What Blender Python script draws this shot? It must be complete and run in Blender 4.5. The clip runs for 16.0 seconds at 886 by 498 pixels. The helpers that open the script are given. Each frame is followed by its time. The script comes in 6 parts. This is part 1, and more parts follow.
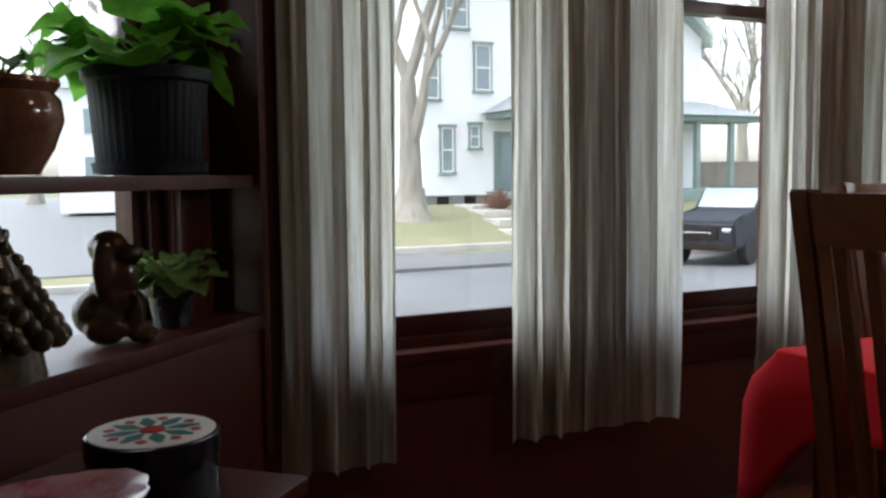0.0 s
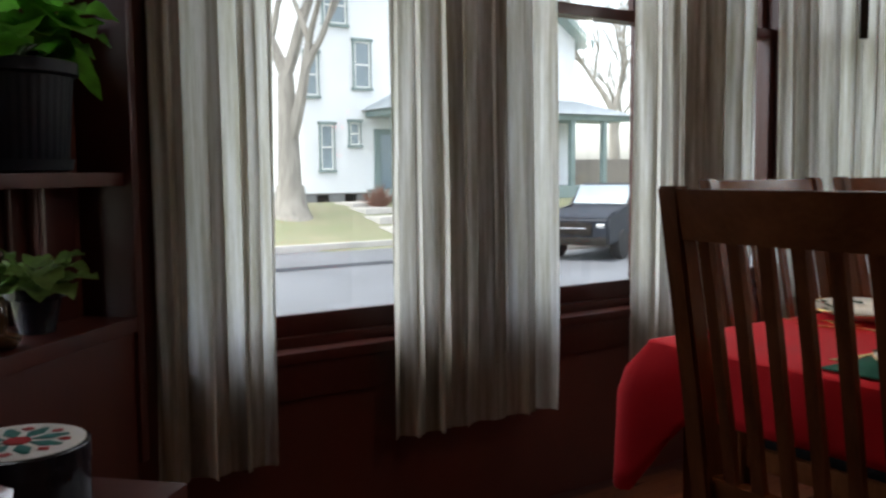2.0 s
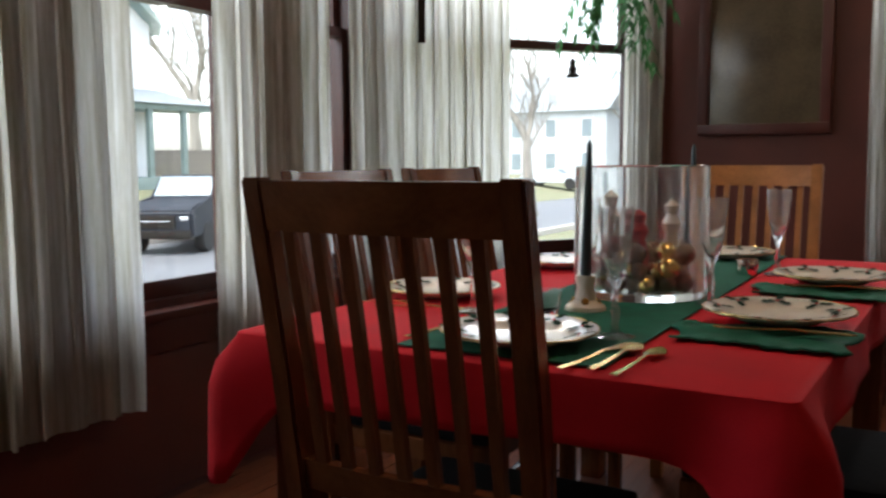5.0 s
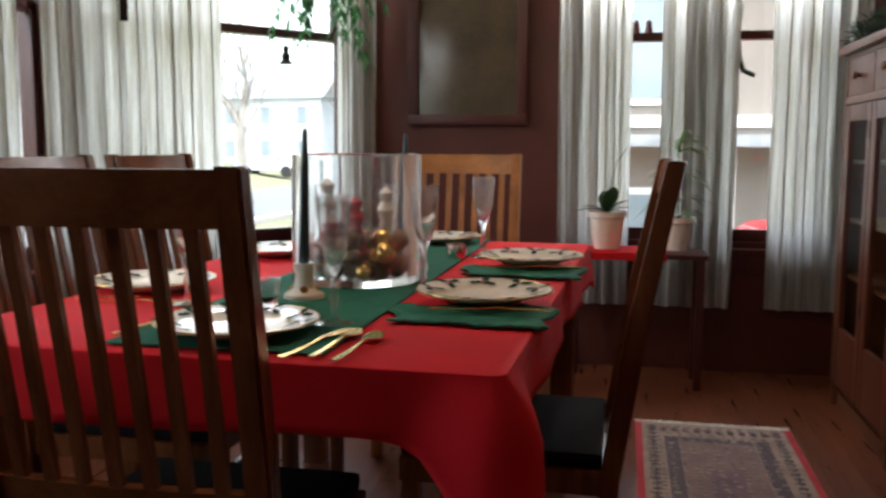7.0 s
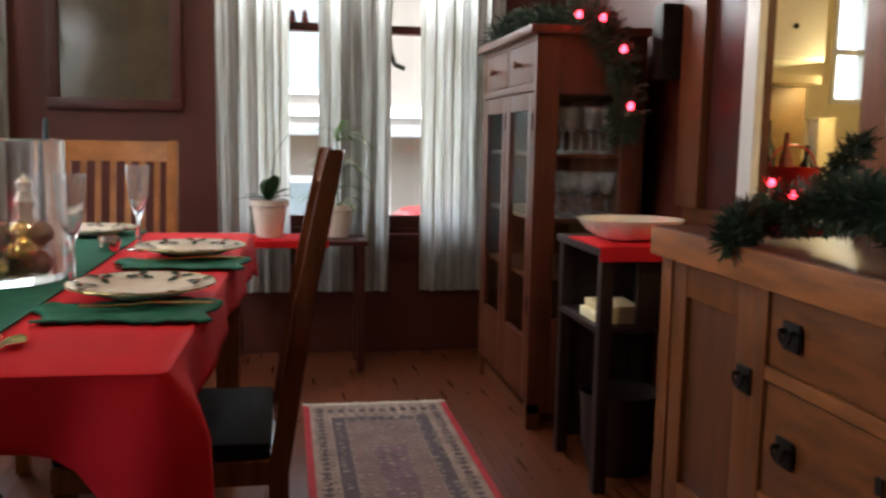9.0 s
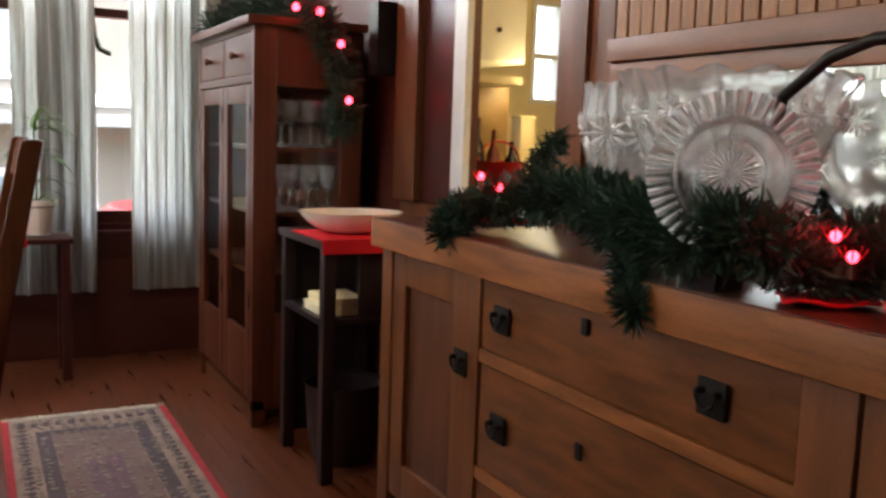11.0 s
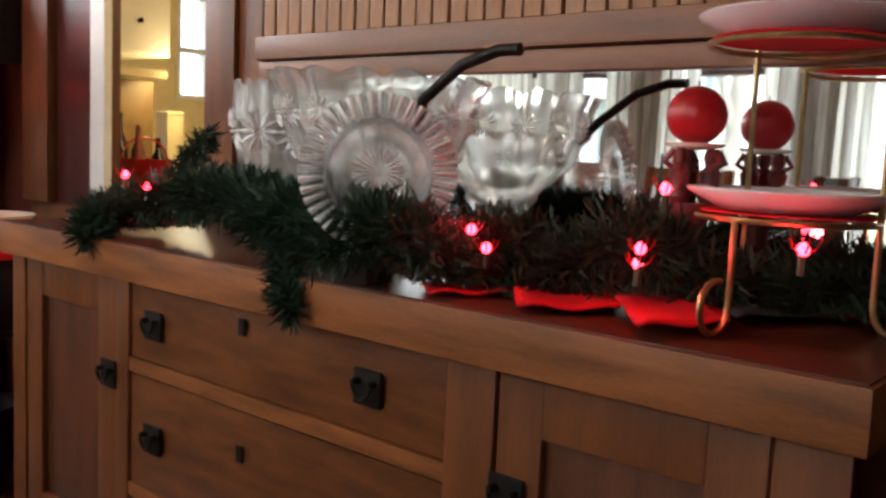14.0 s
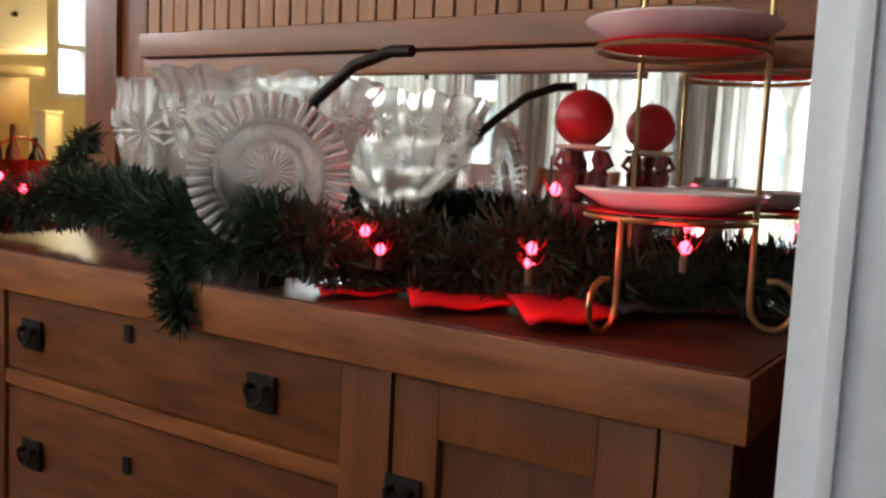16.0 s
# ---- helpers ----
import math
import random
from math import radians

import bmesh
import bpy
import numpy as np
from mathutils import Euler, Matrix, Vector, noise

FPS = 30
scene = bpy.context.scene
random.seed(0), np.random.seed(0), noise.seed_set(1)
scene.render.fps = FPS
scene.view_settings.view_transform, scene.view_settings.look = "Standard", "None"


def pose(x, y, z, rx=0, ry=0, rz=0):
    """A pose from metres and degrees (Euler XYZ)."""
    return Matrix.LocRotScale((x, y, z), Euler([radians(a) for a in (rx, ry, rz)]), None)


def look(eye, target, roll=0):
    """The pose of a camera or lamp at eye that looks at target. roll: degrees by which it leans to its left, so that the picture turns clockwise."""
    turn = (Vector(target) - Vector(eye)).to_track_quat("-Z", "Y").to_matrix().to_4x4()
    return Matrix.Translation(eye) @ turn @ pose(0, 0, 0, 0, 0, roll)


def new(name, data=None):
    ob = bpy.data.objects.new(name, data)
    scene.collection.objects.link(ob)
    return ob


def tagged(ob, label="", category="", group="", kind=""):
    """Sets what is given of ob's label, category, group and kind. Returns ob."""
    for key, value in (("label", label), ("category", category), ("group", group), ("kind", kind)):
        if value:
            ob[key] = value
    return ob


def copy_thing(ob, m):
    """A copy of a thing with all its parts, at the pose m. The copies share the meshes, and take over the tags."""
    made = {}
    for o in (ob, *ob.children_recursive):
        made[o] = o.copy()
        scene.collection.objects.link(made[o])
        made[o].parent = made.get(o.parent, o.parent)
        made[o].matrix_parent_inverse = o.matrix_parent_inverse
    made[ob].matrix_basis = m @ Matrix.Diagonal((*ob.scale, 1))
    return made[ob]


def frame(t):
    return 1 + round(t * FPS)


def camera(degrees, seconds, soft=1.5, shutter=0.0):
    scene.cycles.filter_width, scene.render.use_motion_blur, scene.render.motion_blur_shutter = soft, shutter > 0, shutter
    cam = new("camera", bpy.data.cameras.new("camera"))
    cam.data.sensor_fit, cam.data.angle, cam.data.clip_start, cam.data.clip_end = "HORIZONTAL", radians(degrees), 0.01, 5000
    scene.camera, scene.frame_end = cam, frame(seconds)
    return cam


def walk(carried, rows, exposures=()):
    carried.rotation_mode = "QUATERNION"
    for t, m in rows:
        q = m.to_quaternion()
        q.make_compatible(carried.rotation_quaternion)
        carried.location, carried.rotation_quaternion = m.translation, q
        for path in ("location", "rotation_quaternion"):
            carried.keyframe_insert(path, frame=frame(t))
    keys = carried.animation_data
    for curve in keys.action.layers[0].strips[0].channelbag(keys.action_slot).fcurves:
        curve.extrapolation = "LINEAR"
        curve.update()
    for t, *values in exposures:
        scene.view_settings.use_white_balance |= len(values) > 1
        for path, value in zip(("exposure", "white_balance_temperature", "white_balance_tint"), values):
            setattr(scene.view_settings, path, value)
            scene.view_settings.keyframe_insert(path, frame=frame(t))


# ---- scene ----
cam = camera(52.92, 16.0, soft=2.6, shutter=0.4)

# seconds, heading, pitch, roll in degrees, then the eye
ROWS = [
    (0, -63.56, -4.73, -0.53, 0.0, 0.0, 1.08),
    (0.5, -62.77, -4.75, -0.50, 0.0, 0.0, 1.08),
    (1, -61.28, -4.79, -0.49, 0.0, 0.0, 1.08),
    (1.5, -59.00, -4.87, -0.55, 0.0, 0.0, 1.08),
    (2, -55.91, -4.96, -0.56, 0.0, 0.0, 1.08),
    (2.5, -52.02, -5.06, -0.66, 0.0, 0.0, 1.08),
    (3, -47.50, -5.13, -0.58, 0.0, 0.0, 1.08),
    (3.5, -42.86, -5.22, -0.48, 0.0, 0.0, 1.08),
    (4, -38.19, -5.34, -0.49, 0.0, 0.0, 1.08),
    (6.5, -16.57, -6.37, 0.12, 0.0, 0.0, 1.08),
    (7, -11.50, -6.53, 0.25, 0.0, 0.0, 1.08),
    (7.5, -6.10, -6.72, 0.31, 0.0, 0.0, 1.08),
    (8, -0.67, -6.87, 0.55, 0.0, 0.0, 1.08),
    (8.5, 4.71, -7.00, 0.83, 0.0, 0.0, 1.08),
    (9, 10.09, -7.04, 1.06, 0.0, 0.0, 1.08),
    (9.5, 15.21, -7.05, 1.30, 0.0, 0.0, 1.08),
    (12, 35.37, -6.86, 2.16, 0.0, 0.0, 1.08),
    (12.5, 39.09, -6.75, 2.25, 0.0, 0.0, 1.08),
    (13, 42.83, -6.58, 2.50, 0.0, 0.0, 1.08),
    (13.5, 46.53, -6.39, 2.60, 0.0, 0.0, 1.08),
    (14, 50.03, -6.22, 2.67, 0.0, 0.0, 1.08),
    (14.5, 52.94, -6.07, 2.82, 0.0, 0.0, 1.08),
    (15, 55.08, -5.95, 2.80, 0.0, 0.0, 1.08),
    (15.5, 56.41, -5.89, 2.82, 0.0, 0.0, 1.08),
    (16, 56.87, -5.82, 2.79, 0.0, 0.0, 1.08),
]
EXPOSURES = [(0, 2.1), (4, 2.25), (7, 2.8), (9, 3.15), (12, 3.35), (16, 3.4)]


def aim(yaw, pitch, roll, x, y, z):
    return pose(x, y, z, 90 + pitch, 0, -yaw) @ pose(0, 0, 0, 0, 0, roll)


walk(cam, [(r[0], aim(*r[1:])) for r in ROWS], EXPOSURES)

# ---- world and light ----
world = bpy.data.worlds.new("sky")
scene.world = world
world.use_nodes = True
wn = world.node_tree.nodes
sky = wn.new("ShaderNodeTexSky")
sky.sky_type, sky.sun_disc, sky.sun_elevation, sky.sun_rotation = "NISHITA", False, radians(68), radians(200)
sky.air_density, sky.dust_density, sky.ozone_density = 1.0, 2.5, 1.0
hsv = wn.new("ShaderNodeHueSaturation")
hsv.inputs["Saturation"].default_value = 0.42
world.node_tree.links.new(sky.outputs[0], hsv.inputs["Color"])
world.node_tree.links.new(hsv.outputs[0], wn["Background"].inputs["Color"])
wn["Background"].inputs["Strength"].default_value = 0.15

sun = new("sun", bpy.data.lights.new("sun", "SUN"))
sun.data.energy, sun.data.angle, sun.data.color = 0.5, radians(25), (1.0, 0.96, 0.9)
sun.matrix_world = look((0, 0, 40), (-8, 10, 0))


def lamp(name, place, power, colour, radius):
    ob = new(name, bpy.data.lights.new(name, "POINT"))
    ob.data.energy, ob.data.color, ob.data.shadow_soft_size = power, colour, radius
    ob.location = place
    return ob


lamp("kitchen_light", (2.75, 1.0, 2.3), 5.0, (1.0, 0.75, 0.4), 0.15)
# unseen overhead lamp, added to brighten the table and the sideboard
lamp("added_table_light", (-0.45, 1.9, 2.45), 3.0, (1.0, 0.76, 0.52), 0.15)

# ---- materials ----


def mat(name, colour, rough=0.5, metal=0.0, var=0.15, scale=8.0, bump=0.1, stretch=(1, 1, 1), fine=80.0, spec=0.5, colour2=None,
        trans=0.0, coat=0.0):
    """A surface with colour variation at two scales and a fine relief."""
    m = bpy.data.materials.new(name)
    m.use_nodes = True
    n, link = m.node_tree.nodes, m.node_tree.links.new
    p = n["Principled BSDF"]
    tc, mp = n.new("ShaderNodeTexCoord"), n.new("ShaderNodeMapping")
    mp.inputs["Scale"].default_value = stretch
    link(tc.outputs["Object"], mp.inputs["Vector"])
    big, small = n.new("ShaderNodeTexNoise"), n.new("ShaderNodeTexNoise")
    big.inputs["Scale"].default_value, small.inputs["Scale"].default_value = scale, fine
    big.inputs["Detail"].default_value, small.inputs["Detail"].default_value = 5, 3
    for t in (big, small):
        link(mp.outputs[0], t.inputs["Vector"])
    add = n.new("ShaderNodeMath")
    add.operation = "MULTIPLY_ADD"
    add.inputs[1].default_value = 0.35
    link(small.outputs["Fac"], add.inputs[0])
    link(big.outputs["Fac"], add.inputs[2])
    ramp = n.new("ShaderNodeMapRange")
    ramp.inputs["From Min"].default_value, ramp.inputs["From Max"].default_value = 0.4, 0.95
    link(add.outputs[0], ramp.inputs["Value"])
    mix = n.new("ShaderNodeMix")
    mix.data_type = "RGBA"
    c2 = colour2 or [min(1, c * (1 + var * 1.5)) for c in colour]
    c1 = colour if colour2 else [c * (1 - var) for c in colour]
    mix.inputs["A"].default_value, mix.inputs["B"].default_value = (*c1, 1), (*c2, 1)
    link(ramp.outputs[0], mix.inputs["Factor"])
    link(mix.outputs["Result"], p.inputs["Base Color"])
    rr = n.new("ShaderNodeMapRange")
    rr.inputs["To Min"].default_value, rr.inputs["To Max"].default_value = max(0.02, rough * 0.85), min(1, rough * 1.2)
    link(big.outputs["Fac"], rr.inputs["Value"])
    link(rr.outputs[0], p.inputs["Roughness"])
    p.inputs["Metallic"].default_value = metal
    p.inputs["Specular IOR Level"].default_value = spec
    p.inputs["Coat Weight"].default_value = coat
    if bump:
        b = n.new("ShaderNodeBump")
        b.inputs["Strength"].default_value, b.inputs["Distance"].default_value = bump, 0.01
        link(add.outputs[0], b.inputs["Height"])
        link(b.outputs[0], p.inputs["Normal"])
    if trans:
        tr, ms = n.new("ShaderNodeBsdfTranslucent"), n.new("ShaderNodeMixShader")
        ms.inputs[0].default_value = trans
        link(mix.outputs["Result"], tr.inputs["Color"])
        link(p.outputs[0], ms.inputs[1])
        link(tr.outputs[0], ms.inputs[2])
        link(ms.outputs[0], n["Material Output"].inputs["Surface"])
    return m


def glass_mat(name, tint=(1, 1, 1), rough=0.0, ior=1.45, clear=1.0):
    m = bpy.data.materials.new(name)
    m.use_nodes = True
    p = m.node_tree.nodes["Principled BSDF"]
    p.inputs["Base Color"].default_value = (*tint, 1)
    p.inputs["Transmission Weight"].default_value = clear
    p.inputs["Roughness"].default_value, p.inputs["IOR"].default_value = rough, ior
    return m


def pane_mat(name):
    """Thin window glass: mostly clear, with a faint mirror-like gloss."""
    m = bpy.data.materials.new(name)
    m.use_nodes = True
    n, link = m.node_tree.nodes, m.node_tree.links.new
    n.remove(n["Principled BSDF"])
    clear, gloss, ms = n.new("ShaderNodeBsdfTransparent"), n.new("ShaderNodeBsdfGlossy"), n.new("ShaderNodeMixShader")
    clear.inputs[0].default_value = (0.97, 0.985, 0.98, 1)
    gloss.inputs["Roughness"].default_value = 0.03
    ms.inputs[0].default_value = 0.03
    link(clear.outputs[0], ms.inputs[1])
    link(gloss.outputs[0], ms.inputs[2])
    link(ms.outputs[0], n["Material Output"].inputs["Surface"])
    return m


def glow_mat(name, colour, strength):
    m = bpy.data.materials.new(name)
    m.use_nodes = True
    p = m.node_tree.nodes["Principled BSDF"]
    p.inputs["Base Color"].default_value = (*colour, 1)
    p.inputs["Emission Color"].default_value, p.inputs["Emission Strength"].default_value = (*colour, 1), strength
    return m


M_WALL = mat("red_brown_wall", (0.085, 0.017, 0.010), 0.5, var=0.2, scale=3, bump=0.05)
M_TRIM = mat("dark_red_trim", (0.055, 0.011, 0.008), 0.35, var=0.25, scale=6, stretch=(1, 1, 0.1), bump=0.05)
# the ceiling is never in view; its dark brown cuts bounced light
M_CEIL = mat("unseen_dark_ceiling", (0.16, 0.09, 0.05), 0.8)
M_FLOOR = mat("floor_board", (0.13, 0.036, 0.014), 0.28, var=0.35, scale=5, stretch=(6, 0.5, 1), bump=0.06)
M_OAK = mat("golden_oak", (0.23, 0.075, 0.018), 0.42, var=0.45, scale=6, stretch=(7, 0.9, 7), bump=0.08)
M_OAKV = mat("golden_oak_upright", (0.16, 0.05, 0.013), 0.38, var=0.3, scale=6, stretch=(4, 4, 0.5), bump=0.08)
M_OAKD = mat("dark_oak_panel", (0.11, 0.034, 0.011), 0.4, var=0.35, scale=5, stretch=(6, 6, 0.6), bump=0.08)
M_CHAIR = mat("chair_wood", (0.15, 0.05, 0.018), 0.22, var=0.35, scale=8, stretch=(1, 6, 1), bump=0.05)
M_CHAIRV = mat("chair_post_wood", (0.13, 0.042, 0.016), 0.22, var=0.35, scale=8, stretch=(6, 6, 0.6), bump=0.05)
M_CHAIRF = mat("honey_chair_wood", (0.40, 0.17, 0.05), 0.35, var=0.3, scale=8, stretch=(1, 6, 1), bump=0.05)
M_CLOTH = mat("red_cloth", (0.62, 0.012, 0.02), 0.85, var=0.12, scale=5, fine=400, bump=0.15, spec=0.2)
M_GREEN = mat("green_cloth", (0.015, 0.12, 0.07), 0.85, var=0.2, scale=20, fine=300, bump=0.2, spec=0.2)
# besides the crinkle, the colour's upright streaks imitate lit and shaded folds
M_CURT = mat("cream_curtain", (0.88, 0.83, 0.62), 0.9, var=0.5, scale=9, stretch=(6, 6, 0.25), fine=120, bump=0.35, trans=0.82, spec=0.1)
M_CHINA = mat("cream_china", (0.85, 0.78, 0.66), 0.18, var=0.04, bump=0.0)
M_WHITE = mat("white_paint", (0.78, 0.78, 0.76), 0.45, var=0.05, bump=0.04)
M_CREAM = mat("cream_paint", (0.8, 0.7, 0.46), 0.45, var=0.06, bump=0.04)
M_IRON = mat("dark_iron", (0.02, 0.017, 0.014), 0.5, metal=0.7, var=0.3, scale=40)
M_GOLD = mat("gold_metal", (0.85, 0.58, 0.18), 0.22, metal=1.0, var=0.1, bump=0.02)
# a small diffuse white share stands in for highlights on the glass
M_GLASS = glass_mat("clear_glass", (0.97, 0.98, 0.98), 0.02, 1.45, 0.93)
M_PANE = pane_mat("window_pane")
M_MIRROR = mat("mirror_silver", (0.92, 0.92, 0.9), 0.02, metal=1.0, var=0.01, bump=0.0)
M_NEEDLE = mat("garland_needles", (0.014, 0.036, 0.017), 0.6, var=0.5, scale=15, bump=0.0)
M_LEAF = mat("green_leaf", (0.11, 0.32, 0.035), 0.45, var=0.4, scale=18, bump=0.1, trans=0.5)
M_BLACK = mat("black_glaze", (0.012, 0.014, 0.02), 0.15, var=0.2)
M_GRASS = mat("winter_lawn", (0.13, 0.155, 0.075), 0.95, var=0.35, scale=0.8, fine=8, bump=0.3, colour2=(0.22, 0.20, 0.13))
M_ROAD = mat("wet_asphalt", (0.12, 0.125, 0.135), 0.5, var=0.2, scale=0.6, fine=20, bump=0.1)
M_PAVE = mat("concrete_path", (0.42, 0.40, 0.37), 0.7, var=0.15, scale=2, fine=30)
M_SIDING = mat("white_siding", (0.82, 0.83, 0.84), 0.6, var=0.05, scale=1.5, bump=0.02)
M_GTRIM = mat("green_trim", (0.20, 0.26, 0.25), 0.5, var=0.15, scale=3)
M_ROOF = mat("grey_shingles", (0.25, 0.28, 0.3), 0.85, var=0.25, scale=3)
M_BARK = mat("grey_bark", (0.26, 0.24, 0.21), 0.9, var=0.3, scale=3, stretch=(2, 2, 0.4), bump=0.6)
M_DGLASS = mat("dark_window_glass", (0.22, 0.27, 0.30), 0.1, var=0.2, scale=1)
M_CARB = mat("dark_truck_paint", (0.010, 0.014, 0.022), 0.5, var=0.1, spec=0.3)
M_RUBBER = mat("tyre_rubber", (0.02, 0.02, 0.02), 0.8, var=0.2)
M_CHROME = mat("chrome", (0.75, 0.75, 0.76), 0.12, metal=1.0, var=0.05, bump=0.0)
M_RUG = mat("rug_wool", (0.30, 0.21, 0.17), 0.95, var=0.3, scale=10, fine=200, bump=0.3)
M_RUGD = mat("rug_dark_wool", (0.10, 0.07, 0.08), 0.95, var=0.3, scale=14, fine=200, bump=0.3)
M_RUGR = mat("rug_red_wool", (0.42, 0.03, 0.04), 0.95, var=0.2, scale=14, fine=200, bump=0.3)
M_FRINGE = mat("rug_fringe", (0.75, 0.68, 0.55), 0.95, var=0.15, fine=200)
M_RED = mat("red_wax", (0.45, 0.012, 0.018), 0.35, var=0.15, bump=0.03)
M_TAPER = mat("dark_green_wax", (0.02, 0.045, 0.05), 0.35, var=0.15)

# ---- mesh helpers ----


def box(bm, lo, hi, m=None, bev=0.0):
    """A box from corner to corner, with its edges eased by bev, turned by m."""
    c = [(a + b) / 2 for a, b in zip(lo, hi)]
    s = [abs(b - a) for a, b in zip(lo, hi)]
    made = bmesh.ops.create_cube(bm, size=1, matrix=Matrix.Translation(c) @ Matrix.Diagonal((*s, 1)))["verts"]
    if bev:
        edges = list({e for v in made for e in v.link_edges})
        made = list({v for f in bmesh.ops.bevel(bm, geom=edges, offset=bev, segments=2, affect="EDGES", profile=0.7)["faces"] for v in f.verts} | {v for v in made if v.is_valid})
    if m:
        bmesh.ops.transform(bm, matrix=m, verts=made)
    return made


def lathe(bm, profile, m=None, n=28, wave=None):
    """Spins (radius, height) pairs round z. wave(angle, radius, height) may shift a ring's radius."""
    rings = []
    for r, z in profile:
        ring = []
        for i in range(n):
            a = 2 * math.pi * i / n
            q = r * (wave(a, r, z) if wave else 1)
            v = Vector((q * math.cos(a), q * math.sin(a), z))
            ring.append(bm.verts.new(m @ v if m else v))
        rings.append(ring)
    for a, b in zip(rings, rings[1:]):
        for i in range(n):
            bm.faces.new((a[i], a[(i + 1) % n], b[(i + 1) % n], b[i]))
    for ring, flip in ((rings[0], True), (rings[-1], False)):
        if profile[0 if flip else -1][0] > 1e-4:
            bm.faces.new(ring[::-1] if flip else ring)
    return rings


def tube(bm, path, radius, n=8, taper=None):
    """A round bar along the points of a path."""
    pts = [Vector(p) for p in path]
    rings, side = [], None
    for i, p in enumerate(pts):
        d = (pts[min(i + 1, len(pts) - 1)] - pts[max(i - 1, 0)]).normalized()
        if side is None:
            side = d.orthogonal().normalized()
        side = (side - d * side.dot(d)).normalized()
        up = d.cross(side)
        r = radius if taper is None else radius + (taper - radius) * i / (len(pts) - 1)
        rings.append([bm.verts.new(p + (side * math.cos(2 * math.pi * k / n) + up * math.sin(2 * math.pi * k / n)) * r) for k in range(n)])
    for a, b in zip(rings, rings[1:]):
        for k in range(n):
            bm.faces.new((a[k], a[(k + 1) % n], b[(k + 1) % n], b[k]))
    bm.faces.new(rings[0][::-1])
    bm.faces.new(rings[-1])


def part(name, bm, material, parent=None, label="", smooth=True, m=None, angle=40):
    """Links a bmesh as one mesh object, under a thing where one is given."""
    me = bpy.data.meshes.new(name)
    bmesh.ops.recalc_face_normals(bm, faces=bm.faces)
    bm.to_mesh(me)
    bm.free()
    me.materials.append(material)
    if smooth:
        me.polygons.foreach_set("use_smooth", [True] * len(me.polygons))
        me.set_sharp_from_angle(angle=radians(angle))
    ob = new(name, me)
    if parent:
        ob.parent = parent
    if m:
        ob.matrix_basis = m
    if label:
        tagged(ob, label)
    return ob


def thing(name, label, category, m=None, group="", kind=""):
    ob = new(name)
    ob.empty_display_size = 0.05
    if m:
        ob.matrix_basis = m
    return tagged(ob, label, category, group, kind)


def boxes(name, spans, material, parent=None, bev=0.0, label="", m=None):
    bm = bmesh.new()
    for lo, hi in spans:
        box(bm, lo, hi, None, bev)
    return part(name, bm, material, parent, label, m=m)


# ---- the room ----
WALL_T = 0.16


def frame_of(p, q):
    """Local axes of a wall run: x along it from p to q, y outwards (to the left of the run), z up."""
    a = math.degrees(math.atan2(q[1] - p[1], q[0] - p[0]))
    return pose(p[0], p[1], 0, 0, 0, a), math.hypot(q[0] - p[0], q[1] - p[1])


def wall(name, p, q, holes=(), height=2.65, label="dark red-brown painted room wall", material=None):
    """A wall with thickness and openings; holes are (start, end, bottom, top) along the run."""
    m, length = frame_of(p, q)
    bm = bmesh.new()
    x = 0
    for a, b, lo, hi in sorted(holes):
        box(bm, (x, 0, -0.12), (a, WALL_T, height))
        box(bm, (a, 0, -0.12), (b, WALL_T, lo))
        box(bm, (a, 0, hi), (b, WALL_T, height))
        x = b
    box(bm, (x, 0, -0.12), (length, WALL_T, height))
    ob = part(name, bm, material or M_WALL, m=m, smooth=False)
    return tagged(ob, label, "wall", kind="structure")


